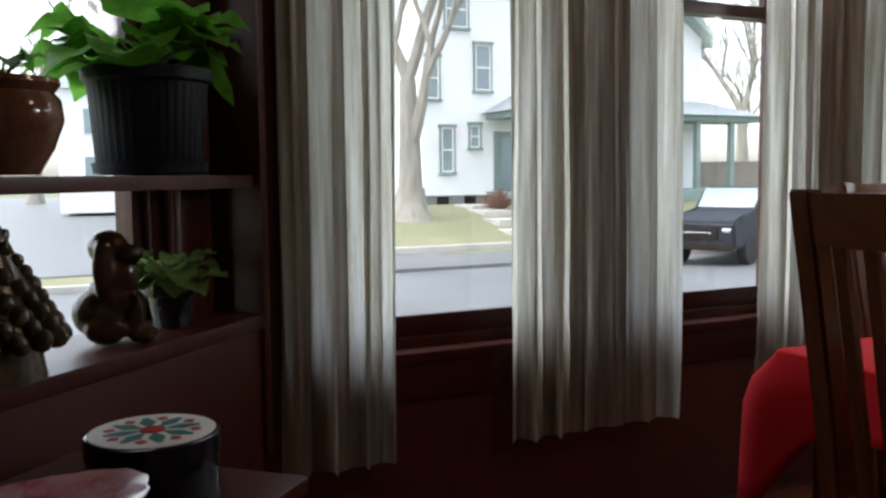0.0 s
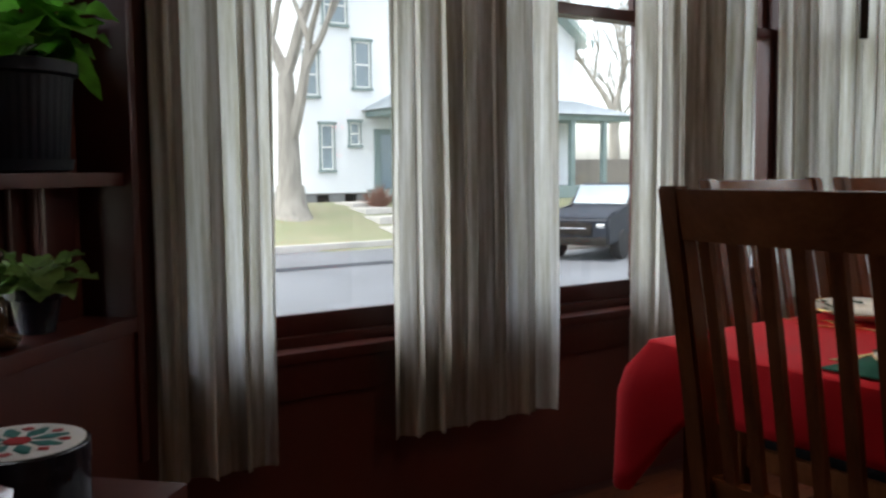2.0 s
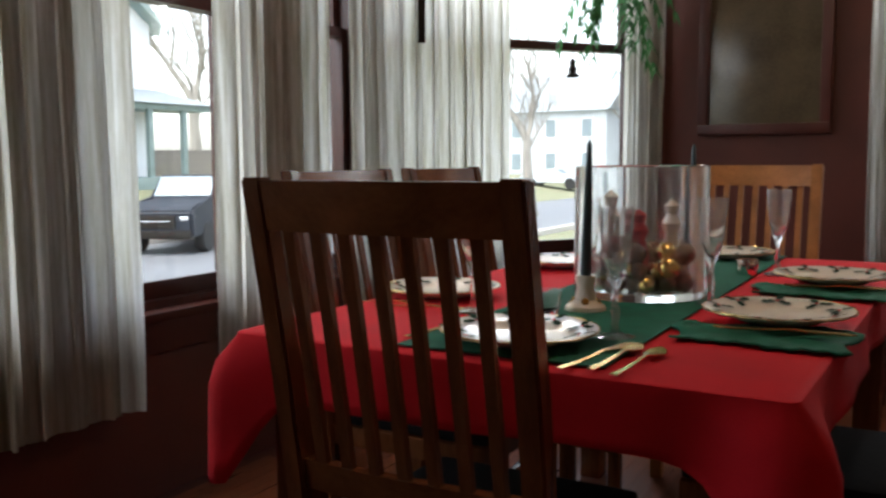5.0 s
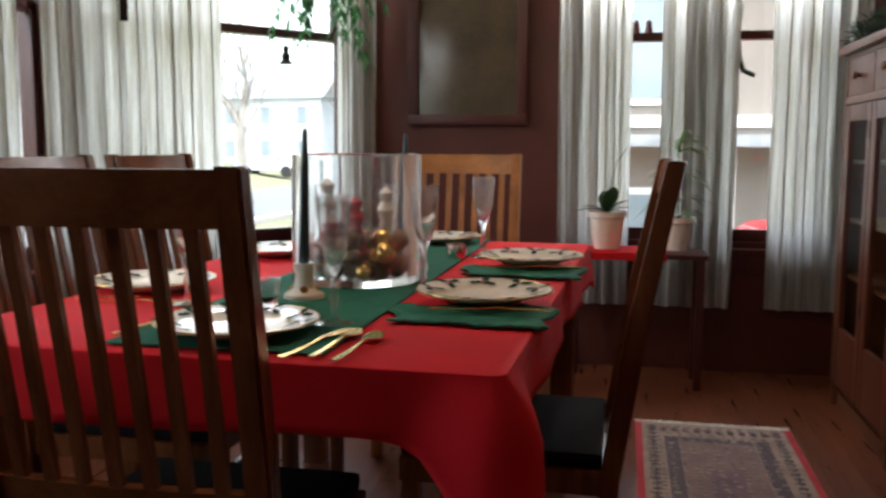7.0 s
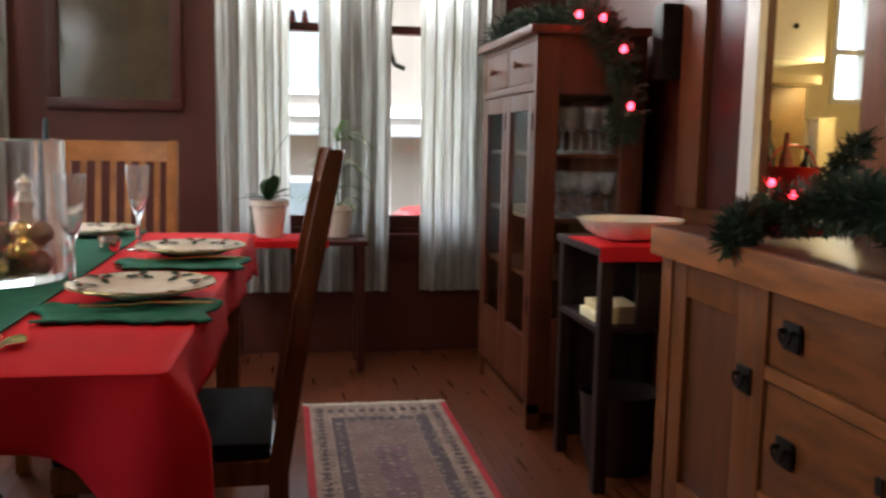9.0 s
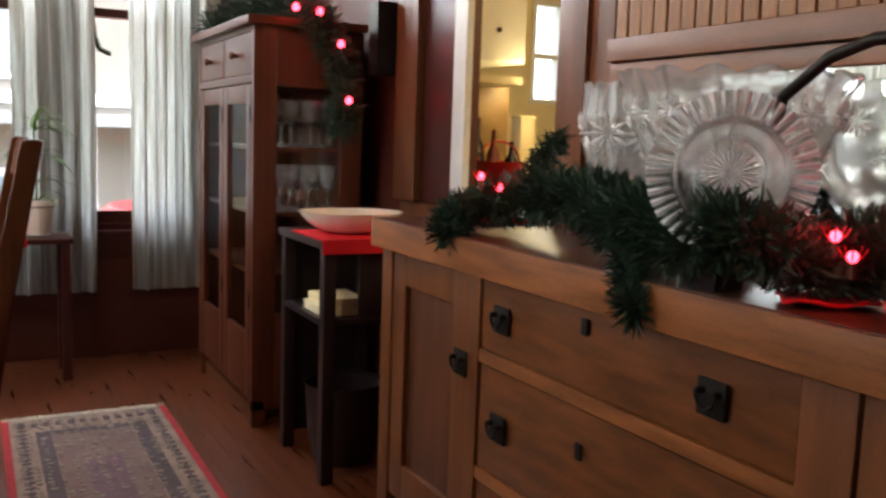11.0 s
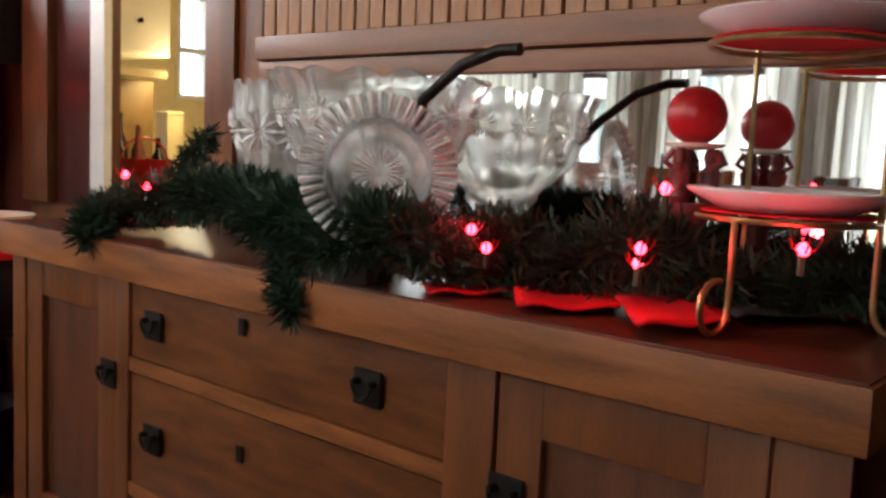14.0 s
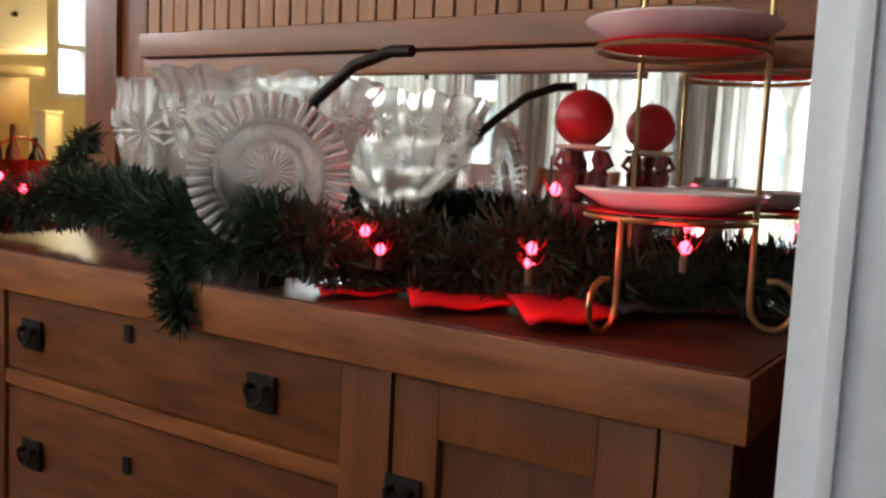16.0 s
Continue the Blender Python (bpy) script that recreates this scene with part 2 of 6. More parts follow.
def window(name, p, q, a, b, lo=0.60, hi=2.2, rail=1.615, label="double-hung sash window with dark red wooden frame"):
    m, _ = frame_of(p, q)
    ob = thing(name, label, "window", m, kind="structure")
    g = 0.045
    boxes("window_frame", [((a, 0.03, lo), (a + g, 0.14, hi)), ((b - g, 0.03, lo), (b, 0.14, hi)), ((a, 0.03, hi - g), (b, 0.14, hi)),
                           ((a, 0.03, lo), (b, 0.14, lo + 0.03))], M_TRIM, ob, 0.004)
    c = 0.035
    boxes("lower_sash", [((a + g, 0.05, lo + 0.03), (b - g, 0.08, lo + 0.09)), ((a + g, 0.05, rail - 0.02), (b - g, 0.08, rail + 0.02)),
                         ((a + g, 0.05, lo + 0.03), (a + g + c, 0.08, rail)), ((b - g - c, 0.05, lo + 0.03), (b - g, 0.08, rail))], M_TRIM, ob, 0.004)
    boxes("upper_sash", [((a + g, 0.09, rail - 0.02), (b - g, 0.12, rail + 0.025)), ((a + g, 0.09, hi - 0.1), (b - g, 0.12, hi - g)),
                         ((a + g, 0.09, rail), (a + g + c, 0.12, hi - g)), ((b - g - c, 0.09, rail), (b - g, 0.12, hi - g))], M_TRIM, ob, 0.004)
    for y, z0, z1 in ((0.065, lo + 0.09, rail - 0.02), (0.105, rail + 0.02, hi - 0.1)):
        pane = boxes("pane", [((a + g + c, y - 0.002, z0), (b - g - c, y + 0.002, z1))], M_PANE, ob)
        pane.visible_shadow = False
    boxes("window_sill", [((a - 0.09, -0.03, lo - 0.03), (b + 0.09, 0.03, lo))], M_TRIM, ob, 0.006)
    boxes("apron", [((a - 0.07, -0.018, lo - 0.13), (b + 0.07, -0.002, lo - 0.03))], M_TRIM, ob, 0.004)
    boxes("casing", [((a - 0.09, -0.02, lo), (a, -0.002, hi)), ((b, -0.02, lo), (b + 0.09, -0.002, hi)), ((a - 0.1, -0.024, hi), (b + 0.1, -0.002, hi + 0.1))],
          M_TRIM, ob, 0.004)
    return ob


def on(p, q, s, off):
    """A point s along a wall run, off metres inside it."""
    a = math.atan2(q[1] - p[1], q[0] - p[0])
    return p[0] + s * math.cos(a) + off * math.sin(a), p[1] + s * math.sin(a) - off * math.cos(a)


P_A, P_B, P_C, P_D, P_E, P_F = (-1.1, -1.0), (-2.2, 0.45), (-2.2, 3.2), (-1.25, 4.45), (1.4, 4.45), (1.4, -1.3)
G_SPAN, A_SPAN, B_SPAN, C_SPAN, D_SPAN, E_SPAN, F_SPAN = (1.13, 1.71), (0.27, 1.03), (1.27, 2.01), (2.27, 2.735), (0.05, 1.44), (1.02, 1.52), (1.68, 2.2)
LO, HI = 0.60, 2.2
wall("wall_bay_near", P_A, P_B, [(*G_SPAN, LO, HI)])
wall("wall_street", P_B, P_C, [(*A_SPAN, LO, HI), (*B_SPAN, LO, HI), (*C_SPAN, LO, HI)])
wall("wall_bay_far", P_C, P_D, [(*D_SPAN, LO, HI)])
wall("wall_far", P_D, P_E, [(*E_SPAN, LO, HI), (*F_SPAN, LO, HI)])
# the run of the built-in wall starts at the far corner and comes back towards the camera
wall("wall_built_in", P_E, P_F, [(1.74, 2.46, 0.88, 2.1)])
wall("wall_back", P_F, P_A, label="plain wall that closes the room")
for i, (p, q, s) in enumerate(((P_A, P_B, G_SPAN), (P_B, P_C, A_SPAN), (P_B, P_C, B_SPAN), (P_B, P_C, C_SPAN), (P_C, P_D, D_SPAN), (P_D, P_E, E_SPAN), (P_D, P_E, F_SPAN))):
    window("window_%d" % (i + 1), p, q, *s)

# area lamps added at the upper sashes, to strengthen the sky's light indoors
for p, q, s, power in ((P_B, P_C, A_SPAN, 0.4), (P_B, P_C, B_SPAN, 1.6), (P_C, P_D, D_SPAN, 3.8), (P_D, P_E, E_SPAN, 3.0), (P_D, P_E, F_SPAN, 2.8), (P_A, P_B, G_SPAN, 0.25)):
    a = math.atan2(q[1] - p[1], q[0] - p[0])
    c = Vector((*on(p, q, (s[0] + s[1]) / 2, 0.0), 2.04))
    boost_lamp = new("window_daylight", bpy.data.lights.new("window_daylight", "AREA"))
    boost_lamp.data.shape, boost_lamp.data.size, boost_lamp.data.size_y = "RECTANGLE", s[1] - s[0] - 0.12, 0.2
    boost_lamp.data.energy, boost_lamp.data.color = power, (0.94, 0.97, 1.0)
    boost_lamp.matrix_world = look(c, c + Vector((math.sin(a), -math.cos(a), -0.12)))

bm = bmesh.new()
loop = [(*p, 0) for p in (P_A, P_B, P_C, P_D, P_E, P_F)]
top, low = [bm.verts.new((x, y, -0.004)) for x, y, _ in loop], [bm.verts.new((x, y, -0.12)) for x, y, _ in loop]
bm.faces.new(top)
bm.faces.new(low[::-1])
for i in range(6):
    bm.faces.new((top[i], low[i], low[(i + 1) % 6], top[(i + 1) % 6]))
floor = tagged(part("floor", bm, M_TRIM, smooth=False), "reddish brown hardwood floor", "floor", kind="structure")
bm = bmesh.new()
box(bm, (-2.5, -1.6, 2.65), (3.4, 4.8, 2.75))
tagged(part("ceiling", bm, M_CEIL, smooth=False), "plain ceiling out of view, darkened to cut bounced light", "ceiling", kind="structure")


def curtain(p, q, z0=0.32, z1=2.3, folds=4, seed=0, depth=0.034, label="cream crinkled curtain panel with deep folds"):
    rnd = random.Random(seed)
    m, length = frame_of(p, q)
    nx, nz = folds * 14, 26
    ph = [rnd.uniform(0, 6.28) for _ in range(4)]
    bm = bmesh.new()
    grid = []
    for k in range(nz + 1):
        h = k / nz
        row = []
        for i in range(nx + 1):
            u = i / nx
            a = 2 * math.pi * folds * (u + 0.04 * math.sin(5 * u + ph[0]) + 0.012 * math.sin(3 * h + ph[1]))
            w = math.sin(a)
            y = depth * (w * 0.6 + 0.4 * w * abs(w)) * (0.7 + 0.3 * math.sin(7 * u + ph[2])) + 0.007 * math.sin(2.7 * a + ph[3] + 4 * h)
            x = length * u + 0.018 * (0.6 + 0.4 * math.sin(4 * u + ph[2])) * math.sin(2 * a + 0.5) + 0.012 * math.sin(2.5 * h + ph[1]) * (1 - h)
            row.append(bm.verts.new((x, y, z0 + (z1 - z0) * h)))
        grid.append(row)
    for k in range(nz):
        for i in range(nx):
            bm.faces.new((grid[k][i], grid[k][i + 1], grid[k + 1][i + 1], grid[k + 1][i]))
    return tagged(part("curtain", bm, M_CURT, m=m, angle=180), label, "curtain", group="window curtains")


X_C = -2.138
curtain((X_C, 0.615), (X_C, 0.93), folds=4, seed=1, depth=0.038)
curtain((X_C, 1.28), (X_C, 1.865), folds=6, seed=2)
curtain((X_C, 2.26), (X_C, 2.86), folds=6, seed=3)
curtain((X_C, 3.035), (-2.122, 3.165), folds=2, seed=4)
curtain(on(P_C, P_D, 0.03, 0.07), on(P_C, P_D, 0.66, 0.07), folds=7, seed=5)
tagged(boxes("curtain_bracket", [((-0.015, -0.008, 0.0), (0.015, 0.008, 0.62))], M_IRON, None, 0.003, m=pose(*on(P_C, P_D, 0.205, 0.15), 1.57, 0, 0, 53)), "dark strap hanging before the bay curtain", "strap")
curtain(on(P_C, P_D, 1.28, 0.07), on(P_C, P_D, 1.50, 0.07), folds=3, seed=6)
curtain((-0.33, 4.382), (0.0, 4.382), folds=4, seed=7)
curtain((0.16, 4.382), (0.50, 4.382), folds=4, seed=8)
curtain((0.65, 4.382), (1.08, 4.382), folds=5, seed=9)

# ---- dining table and chairs ----
TABLE_Z = 0.77


def dining_table():
    ob = thing("dining_table", "rectangular wooden dining table under a red cloth", "table", pose(-0.62, 2.06, 0, 0, 0, -1.5))
    boxes("tabletop", [((-0.47, -0.85, 0.735), (0.47, 0.85, 0.762))], M_CHAIR, ob, 0.006)
    boxes("apron", [((-0.42, -0.78, 0.65), (0.42, 0.78, 0.735))], M_CHAIR, ob, 0.004)
    for x in (-0.42, 0.42):
        for y in (-0.76, 0.76):
            boxes("leg", [((x - 0.035, y - 0.035, 0), (x + 0.035, y + 0.035, 0.7))], M_CHAIRV, ob, 0.006)
    return ob


def tablecloth():
    """A cloth that lies on the table and hangs in soft folds round it."""
    hx, hy, drop, r = 0.492, 0.868, 0.095, 0.008
    bm = bmesh.new()
    loop = []
    n = 60
    cr = 0.025
    for sx, sy, a0 in ((1, -1, -90), (1, 1, 0), (-1, 1, 90), (-1, -1, 180)):
        for k in range(7):
            a = radians(a0 + 15 * k)
            loop.append((sx * (hx - cr) + cr * math.cos(a), sy * (hy - cr) + cr * math.sin(a), math.cos(a), math.sin(a)))
    dense = []
    for i, p in enumerate(loop):
        q = loop[(i + 1) % len(loop)]
        d = math.hypot(q[0] - p[0], q[1] - p[1])
        k = max(1, int(d / 0.03))
        dense += [tuple(a + (b - a) * j / k for a, b in zip(p, q)) for j in range(k)]
    rows = []
    for lev in range(9):
        f = lev / 8
        row = []
        for i, (x, y, nx, ny) in enumerate(dense):
            s = i * 0.03
            corner = math.exp(-((abs(x) - hx) ** 2 + (abs(y) - hy) ** 2) / 0.007)
            if lev < 3:
                a = radians(45 * lev)
                off, z = r * math.sin(a) - r, TABLE_Z - r * (1 - math.cos(a))
            else:
                g = (f - 0.25) / 0.75
                w = 0.010 * math.sin(s * 11) + 0.007 * math.sin(s * 23 + 1)
                off = g * (0.010 + w * 0.55) + 0.05 * corner * min(1, 4.5 * g) * (1 if y < 0 else 0.1)
                z = TABLE_Z - r - (drop + (0.18 if y < 0 else 0.04) * corner + 0.01 * math.sin(s * 5)) * g
            row.append(bm.verts.new((x + nx * off, y + ny * off, z)))
        rows.append(row)
    m = len(dense)
    for a, b in zip(rows, rows[1:]):
        for i in range(m):
            bm.faces.new((a[i], b[i], b[(i + 1) % m], a[(i + 1) % m]))
    bm.faces.new(rows[0])
    ob = part("tablecloth", bm, M_CLOTH, m=pose(-0.62, 2.06, 0, 0, 0, -1.5), angle=32)
    mod = ob.modifiers.new("thickness", "SOLIDIFY")
    mod.thickness, mod.offset = 0.003, -1
    return tagged(ob, "bright red cloth draped over the dining table", "tablecloth")


def dining_chair(m, wood=M_CHAIR, woodv=M_CHAIRV, label="brown slat-back wooden dining chair pushed in at the table", w=0.46):
    """Faces +y: the back is at its -y side."""
    ob = thing("dining_chair", label, "chair", m, group="dining chairs")
    h = w / 2
    lean = 0.11

    def post(x):
        bm = bmesh.new()
        pts = [(0, 0.0), (0.42, 0.0), (0.75, -0.05), (1.056, -lean)]
        secs = []
        for z, y in pts:
            t = 0.034 if z > 0.9 else 0.04
            secs.append([bm.verts.new((x + a * 0.019, y + b * t / 2, z)) for a, b in ((-1, -1), (1, -1), (1, 1), (-1, 1))])
        for a, b in zip(secs, secs[1:]):
            for k in range(4):
                bm.faces.new((a[k], a[(k + 1) % 4], b[(k + 1) % 4], b[k]))
        bm.faces.new(secs[0][::-1])
        bm.faces.new(secs[-1])
        bmesh.ops.bevel(bm, geom=list(bm.edges), offset=0.004, segments=2, affect="EDGES")
        return part("back_post", bm, woodv, ob)

    post(-h + 0.02)
    post(h - 0.02)

    def rail(name, z0, z1, bow, t=0.026):
        bm = bmesh.new()
        n = 12
        secs = []
        for i in range(n + 1):
            x = -h + 0.035 + (w - 0.07) * i / n
            b = -bow * (1 - (2 * i / n - 1) ** 2)
            ring = []
            for z, s in ((z0, -1), (z0, 1), (z1, 1), (z1, -1)):
                y = -lean * max(0, (z - 0.42) / 0.625) ** 1.2
                ring.append(bm.verts.new((x, y + b + s * t / 2, z)))
            secs.append(ring)
        for a, b in zip(secs, secs[1:]):
            for k in range(4):
                bm.faces.new((a[k], a[(k + 1) % 4], b[(k + 1) % 4], b[k]))
        bm.faces.new(secs[0][::-1])
        bm.faces.new(secs[-1])
        return part(name, bm, wood, ob)

    rail("top_rail", 0.978, 1.052, 0.018)
    rail("lower_rail", 0.56, 0.61, 0.012, 0.022)
    for i in range(7):
        x = -h + 0.075 + (w - 0.15) * i / 6
        bm = bmesh.new()
        secs = []
        for z in (0.6, 0.72, 0.85, 0.98):
            y = -lean * ((z - 0.42) / 0.625) ** 1.2 - 0.014 * (1 - (2 * (x + h) / w - 1) ** 2)
            secs.append([bm.verts.new((x + a * 0.010, y + b * 0.006, z)) for a, b in ((-1, -1), (1, -1), (1, 1), (-1, 1))])
        for a, b in zip(secs, secs[1:]):
            for k in range(4):
                bm.faces.new((a[k], a[(k + 1) % 4], b[(k + 1) % 4], b[k]))
        part("slat", bm, woodv, ob, smooth=False)
    boxes("seat_frame", [((-h + 0.01, -0.01, 0.39), (h - 0.01, 0.43, 0.44))], wood, ob, 0.006)
    boxes("seat", [((-h + 0.02, 0.015, 0.44), (h - 0.02, 0.43, 0.475))], mat_seat, ob, 0.015)
    for x in (-h + 0.025, h - 0.025):
        boxes("leg", [((x - 0.019, 0.385, 0), (x + 0.019, 0.423, 0.39))], woodv, ob, 0.004)
        boxes("side_stretcher", [((x - 0.009, 0.02, 0.14), (x + 0.009, 0.39, 0.165))], woodv, ob, 0.003)
    boxes("front_stretcher", [((-h + 0.03, 0.2, 0.145), (h - 0.03, 0.218, 0.168))], woodv, ob, 0.003)
    return ob


mat_seat = mat("dark_seat_pad", (0.010, 0.008, 0.008), 0.95, spec=0.1, var=0.3, scale=20)
dining_table()
tablecloth()
chair = dining_chair(pose(-0.68, 1.12, 0, 0, 0, 0))
tagged(copy_thing(chair, pose(-0.015, 1.95, 0, 0, 0, 90)), "brown slat-back wooden dining chair turned side-on by the red cloth")
tagged(copy_thing(chair, pose(-1.30, 1.93, 0, 0, 0, -90)), "reddish slat-back wooden dining chair before the street windows")
tagged(copy_thing(chair, pose(-1.30, 2.48, 0, 0, 0, -90)), "reddish slat-back wooden dining chair before the bay window")
dining_chair(pose(-0.62, 3.32, 0, 0, 0, 180), M_CHAIRF, M_CHAIRF, "honey-coloured slat-back wooden chair at the table's far end")

# ---- rug ----
rug = thing("rug", "worn patterned wool rug with pale fringe on the floor", "rug")
boxes("rug_field", [((0.09, 0.6, 0.0), (0.62, 3.50, 0.008))], M_RUG, rug, 0.002)
for x in (0.066, 0.62):
    boxes("red_edge", [((x, 0.6, 0.0), (x + 0.024, 3.50, 0.008))], M_RUGR, rug)
rnd = random.Random(77)
bm = bmesh.new()
for k in range(118):
    x = 0.068 + k * 0.0049
    tube(bm, [(x, 3.50, 0.004), (x + rnd.uniform(-.004, .004), 3.525, 0.004), (x + rnd.uniform(-.008, .008), 3.54 + rnd.uniform(0, 0.02), 0.003)], 0.0024, 4, 0.0014)
tagged(part("fringe", bm, M_FRINGE, rug, "pale knotted fringe"), kind="stuff")

# ---- built-in sideboard and hutch ----
SB_X, SB_Z, SB_Y0, SB_Y1 = 1.0, 0.862, 0.25, 2.24


def pull(parent, y, z, x=SB_X, label="black iron drawer pull"):
    bm = bmesh.new()
    box(bm, (x - 0.006, y - 0.030, z - 0.030), (x + 0.001, y + 0.030, z + 0.030), None, 0.003)
    for s in (-0.018, 0.018):
        lathe(bm, [(0.006, 0), (0.006, 0.012), (0.004, 0.016)], Matrix.Translation((x - 0.005, y + s, z + 0.010)) @ pose(0, 0, 0, 0, -90, 0), 8)
    tube(bm, [(x - 0.018, y + 0.021 * math.cos(a), z + 0.010 - 0.026 * math.sin(a)) for a in [math.pi * i / 8 for i in range(9)]], 0.0035, 6)
    return part("pull", bm, M_IRON, parent, label)


def keyhole(parent, y, z, x=SB_X):
    return boxes("keyhole_plate", [((x - 0.003, y - 0.009, z - 0.016), (x + 0.001, y + 0.009, z + 0.016))], M_IRON, parent, 0.001)


def sideboard():
    ob = thing("sideboard", "golden oak sideboard with drawers, panelled doors and iron pulls", "sideboard")
    boxes("top", [((SB_X - 0.03, SB_Y0 - 0.02, SB_Z - 0.078), (1.398, SB_Y1 + 0.015, SB_Z - 0.003))], M_OAK, ob, 0.004)
    # thin top sheet in a darker brown than the slab below it
    boxes("top_surface", [((SB_X - 0.024, SB_Y0 - 0.014, SB_Z - 0.003), (1.396, SB_Y1 + 0.01, SB_Z))], M_TOPD, ob, 0.001, "darker brown top face")
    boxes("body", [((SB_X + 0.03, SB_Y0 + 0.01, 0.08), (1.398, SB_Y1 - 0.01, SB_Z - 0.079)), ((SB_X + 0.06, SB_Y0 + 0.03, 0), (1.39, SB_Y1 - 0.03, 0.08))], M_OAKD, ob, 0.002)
    z1 = SB_Z - 0.079
    for y0, y1 in ((SB_Y1 - 0.065, SB_Y1), (1.70, 1.75), (0.73, 0.82), (SB_Y0, SB_Y0 + 0.085)):
        boxes("stile", [((SB_X, y0, 0.0), (SB_X + 0.032, y1, z1))], M_OAKV, ob, 0.003)
    for z0, zz in ((0.585, 0.615), (0.31, 0.34), (0.06, 0.10)):
        boxes("rail", [((SB_X + 0.002, 0.82, z0), (SB_X + 0.032, 1.70, zz))], M_OAK, ob, 0.002)
    for z0, zz in ((0.619, 0.788), (0.344, 0.581), (0.104, 0.306)):
        d = boxes("drawer", [((SB_X + 0.006, 0.825, z0), (SB_X + 0.031, 1.695, zz))], M_OAKH, ob, 0.003)
        pull(d, 1.60, (z0 + zz) / 2 - 0.005)
        pull(d, 0.98, (z0 + zz) / 2 - 0.005)
        keyhole(d, 1.31, (z0 + zz) / 2 + 0.04)
    for y0, y1 in ((1.755, SB_Y1 - 0.07), (SB_Y0 + 0.09, 0.725)):
        d = boxes("door", [((SB_X + 0.004, y0, 0.1), (SB_X + 0.03, y0 + 0.075, z1 - 0.004)), ((SB_X + 0.004, y1 - 0.075, 0.1), (SB_X + 0.03, y1, z1 - 0.004)),
                           ((SB_X + 0.0045, y0 + 0.075, z1 - 0.09), (SB_X + 0.03, y1 - 0.075, z1 - 0.005)), ((SB_X + 0.0045, y0 + 0.075, 0.1), (SB_X + 0.03, y1 - 0.075, 0.2))],
                  M_OAKV, ob, 0.003)
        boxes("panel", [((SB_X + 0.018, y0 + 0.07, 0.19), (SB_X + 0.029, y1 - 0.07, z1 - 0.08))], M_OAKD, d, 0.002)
    pull(ob, 1.775, 0.565, label="black iron door latch")
    pull(ob, 0.70, 0.60, label="black iron door latch")
    return ob


M_TOPD = mat("darker_top_oak", (0.075, 0.022, 0.010), 0.36, var=0.35, scale=6, stretch=(7, 0.9, 7), bump=0.05)
M_DARKW = mat("black_stained_wood", (0.02, 0.010, 0.009), 0.4, var=0.3, scale=8, stretch=(5, 5, 0.6))
M_OAKH = mat("quartered_oak", (0.135, 0.043, 0.011), 0.36, var=0.45, scale=6, stretch=(5, 1.2, 6), bump=0.06)
sideboard()


def hutch():
    """The upper part of the built-in: posts, slatted upper panel, beams, and a mirror at the back."""
    ob = thing("hutch", "oak built-in hutch with slatted upper panel and beam over mirror", "hutch")
    for y0, y1, x in ((1.84, 1.96, 1.36), (1.75, 1.84, 1.375), (2.78, 2.95, 1.35)):
        # far post in darker oak: the dimness at that end is put into its colour
        boxes("post", [((x, y0, SB_Z + 0.002), (1.398, y1, 2.3))], M_OAKD if y0 > 2.5 else M_OAKV, ob, 0.004)
    boxes("side_panel", [((1.38, 2.56, SB_Z + 0.002), (1.397, 2.775, 2.3))], M_TRIM, ob, 0.003)
    boxes("low_wall_panel", [((1.38, 2.26, 0.0), (1.397, 2.95, SB_Z))], M_OAKD, ob, 0.003)
    boxes("beam", [((1.355, -0.2, 1.278), (1.398, 1.75, 1.332))], M_OAKB, ob, 0.004)
    boxes("lower_beam", [((1.368, -0.2, 1.234), (1.398, 1.75, 1.274))], M_OAKB, ob, 0.003)
    boxes("niche_post", [((1.36, 1.712, SB_Z + 0.002), (1.398, 1.75, 1.234))], M_OAKV, ob, 0.003)
    boxes("slat_backing", [((1.385, -0.2, 1.335), (1.397, 1.75, 2.3))], M_OAKD, ob)
    bm = bmesh.new()
    box(bm, (-0.006, -0.0195, 0), (0.006, 0.0195, 0.96), None, 0.003)
    first = part("slat", bm, M_OAKL, ob, m=pose(1.378, 1.72, 1.335))
    for i in range(1, 44):
        s = new("slat", first.data)
        s.parent = ob
        s.matrix_basis = pose(1.378 + 0.002 * (i % 3 == 1), 1.72 - 0.0445 * i, 1.335)
    mirror = boxes("mirror", [((1.386, -0.15, SB_Z + 0.02), (1.392, 1.71, 1.233))], M_MIRROR, ob, label="wide mirror behind the glassware")
    return ob


M_OAKB = mat("brown_oak_beam", (0.21, 0.075, 0.024), 0.4, var=0.3, scale=5, stretch=(5, 0.6, 5), bump=0.06)
M_OAKL = mat("pale_oak_slat", (0.34, 0.155, 0.06), 0.45, var=0.3, scale=6, stretch=(6, 6, 0.6), bump=0.06)
hutch()

# white casing round the kitchen opening
casing = thing("opening_casing", "white painted casing round the kitchen pass-through", "casing", kind="structure")
boxes("jamb", [((1.372, 2.475, SB_Z + 0.004), (1.398, 2.556, 2.2))], M_WHITE, casing, 0.004)
boxes("ledge", [((1.375, 1.965, SB_Z + 0.004), (1.60, 2.475, 0.885))], M_WHITE, casing, 0.004)

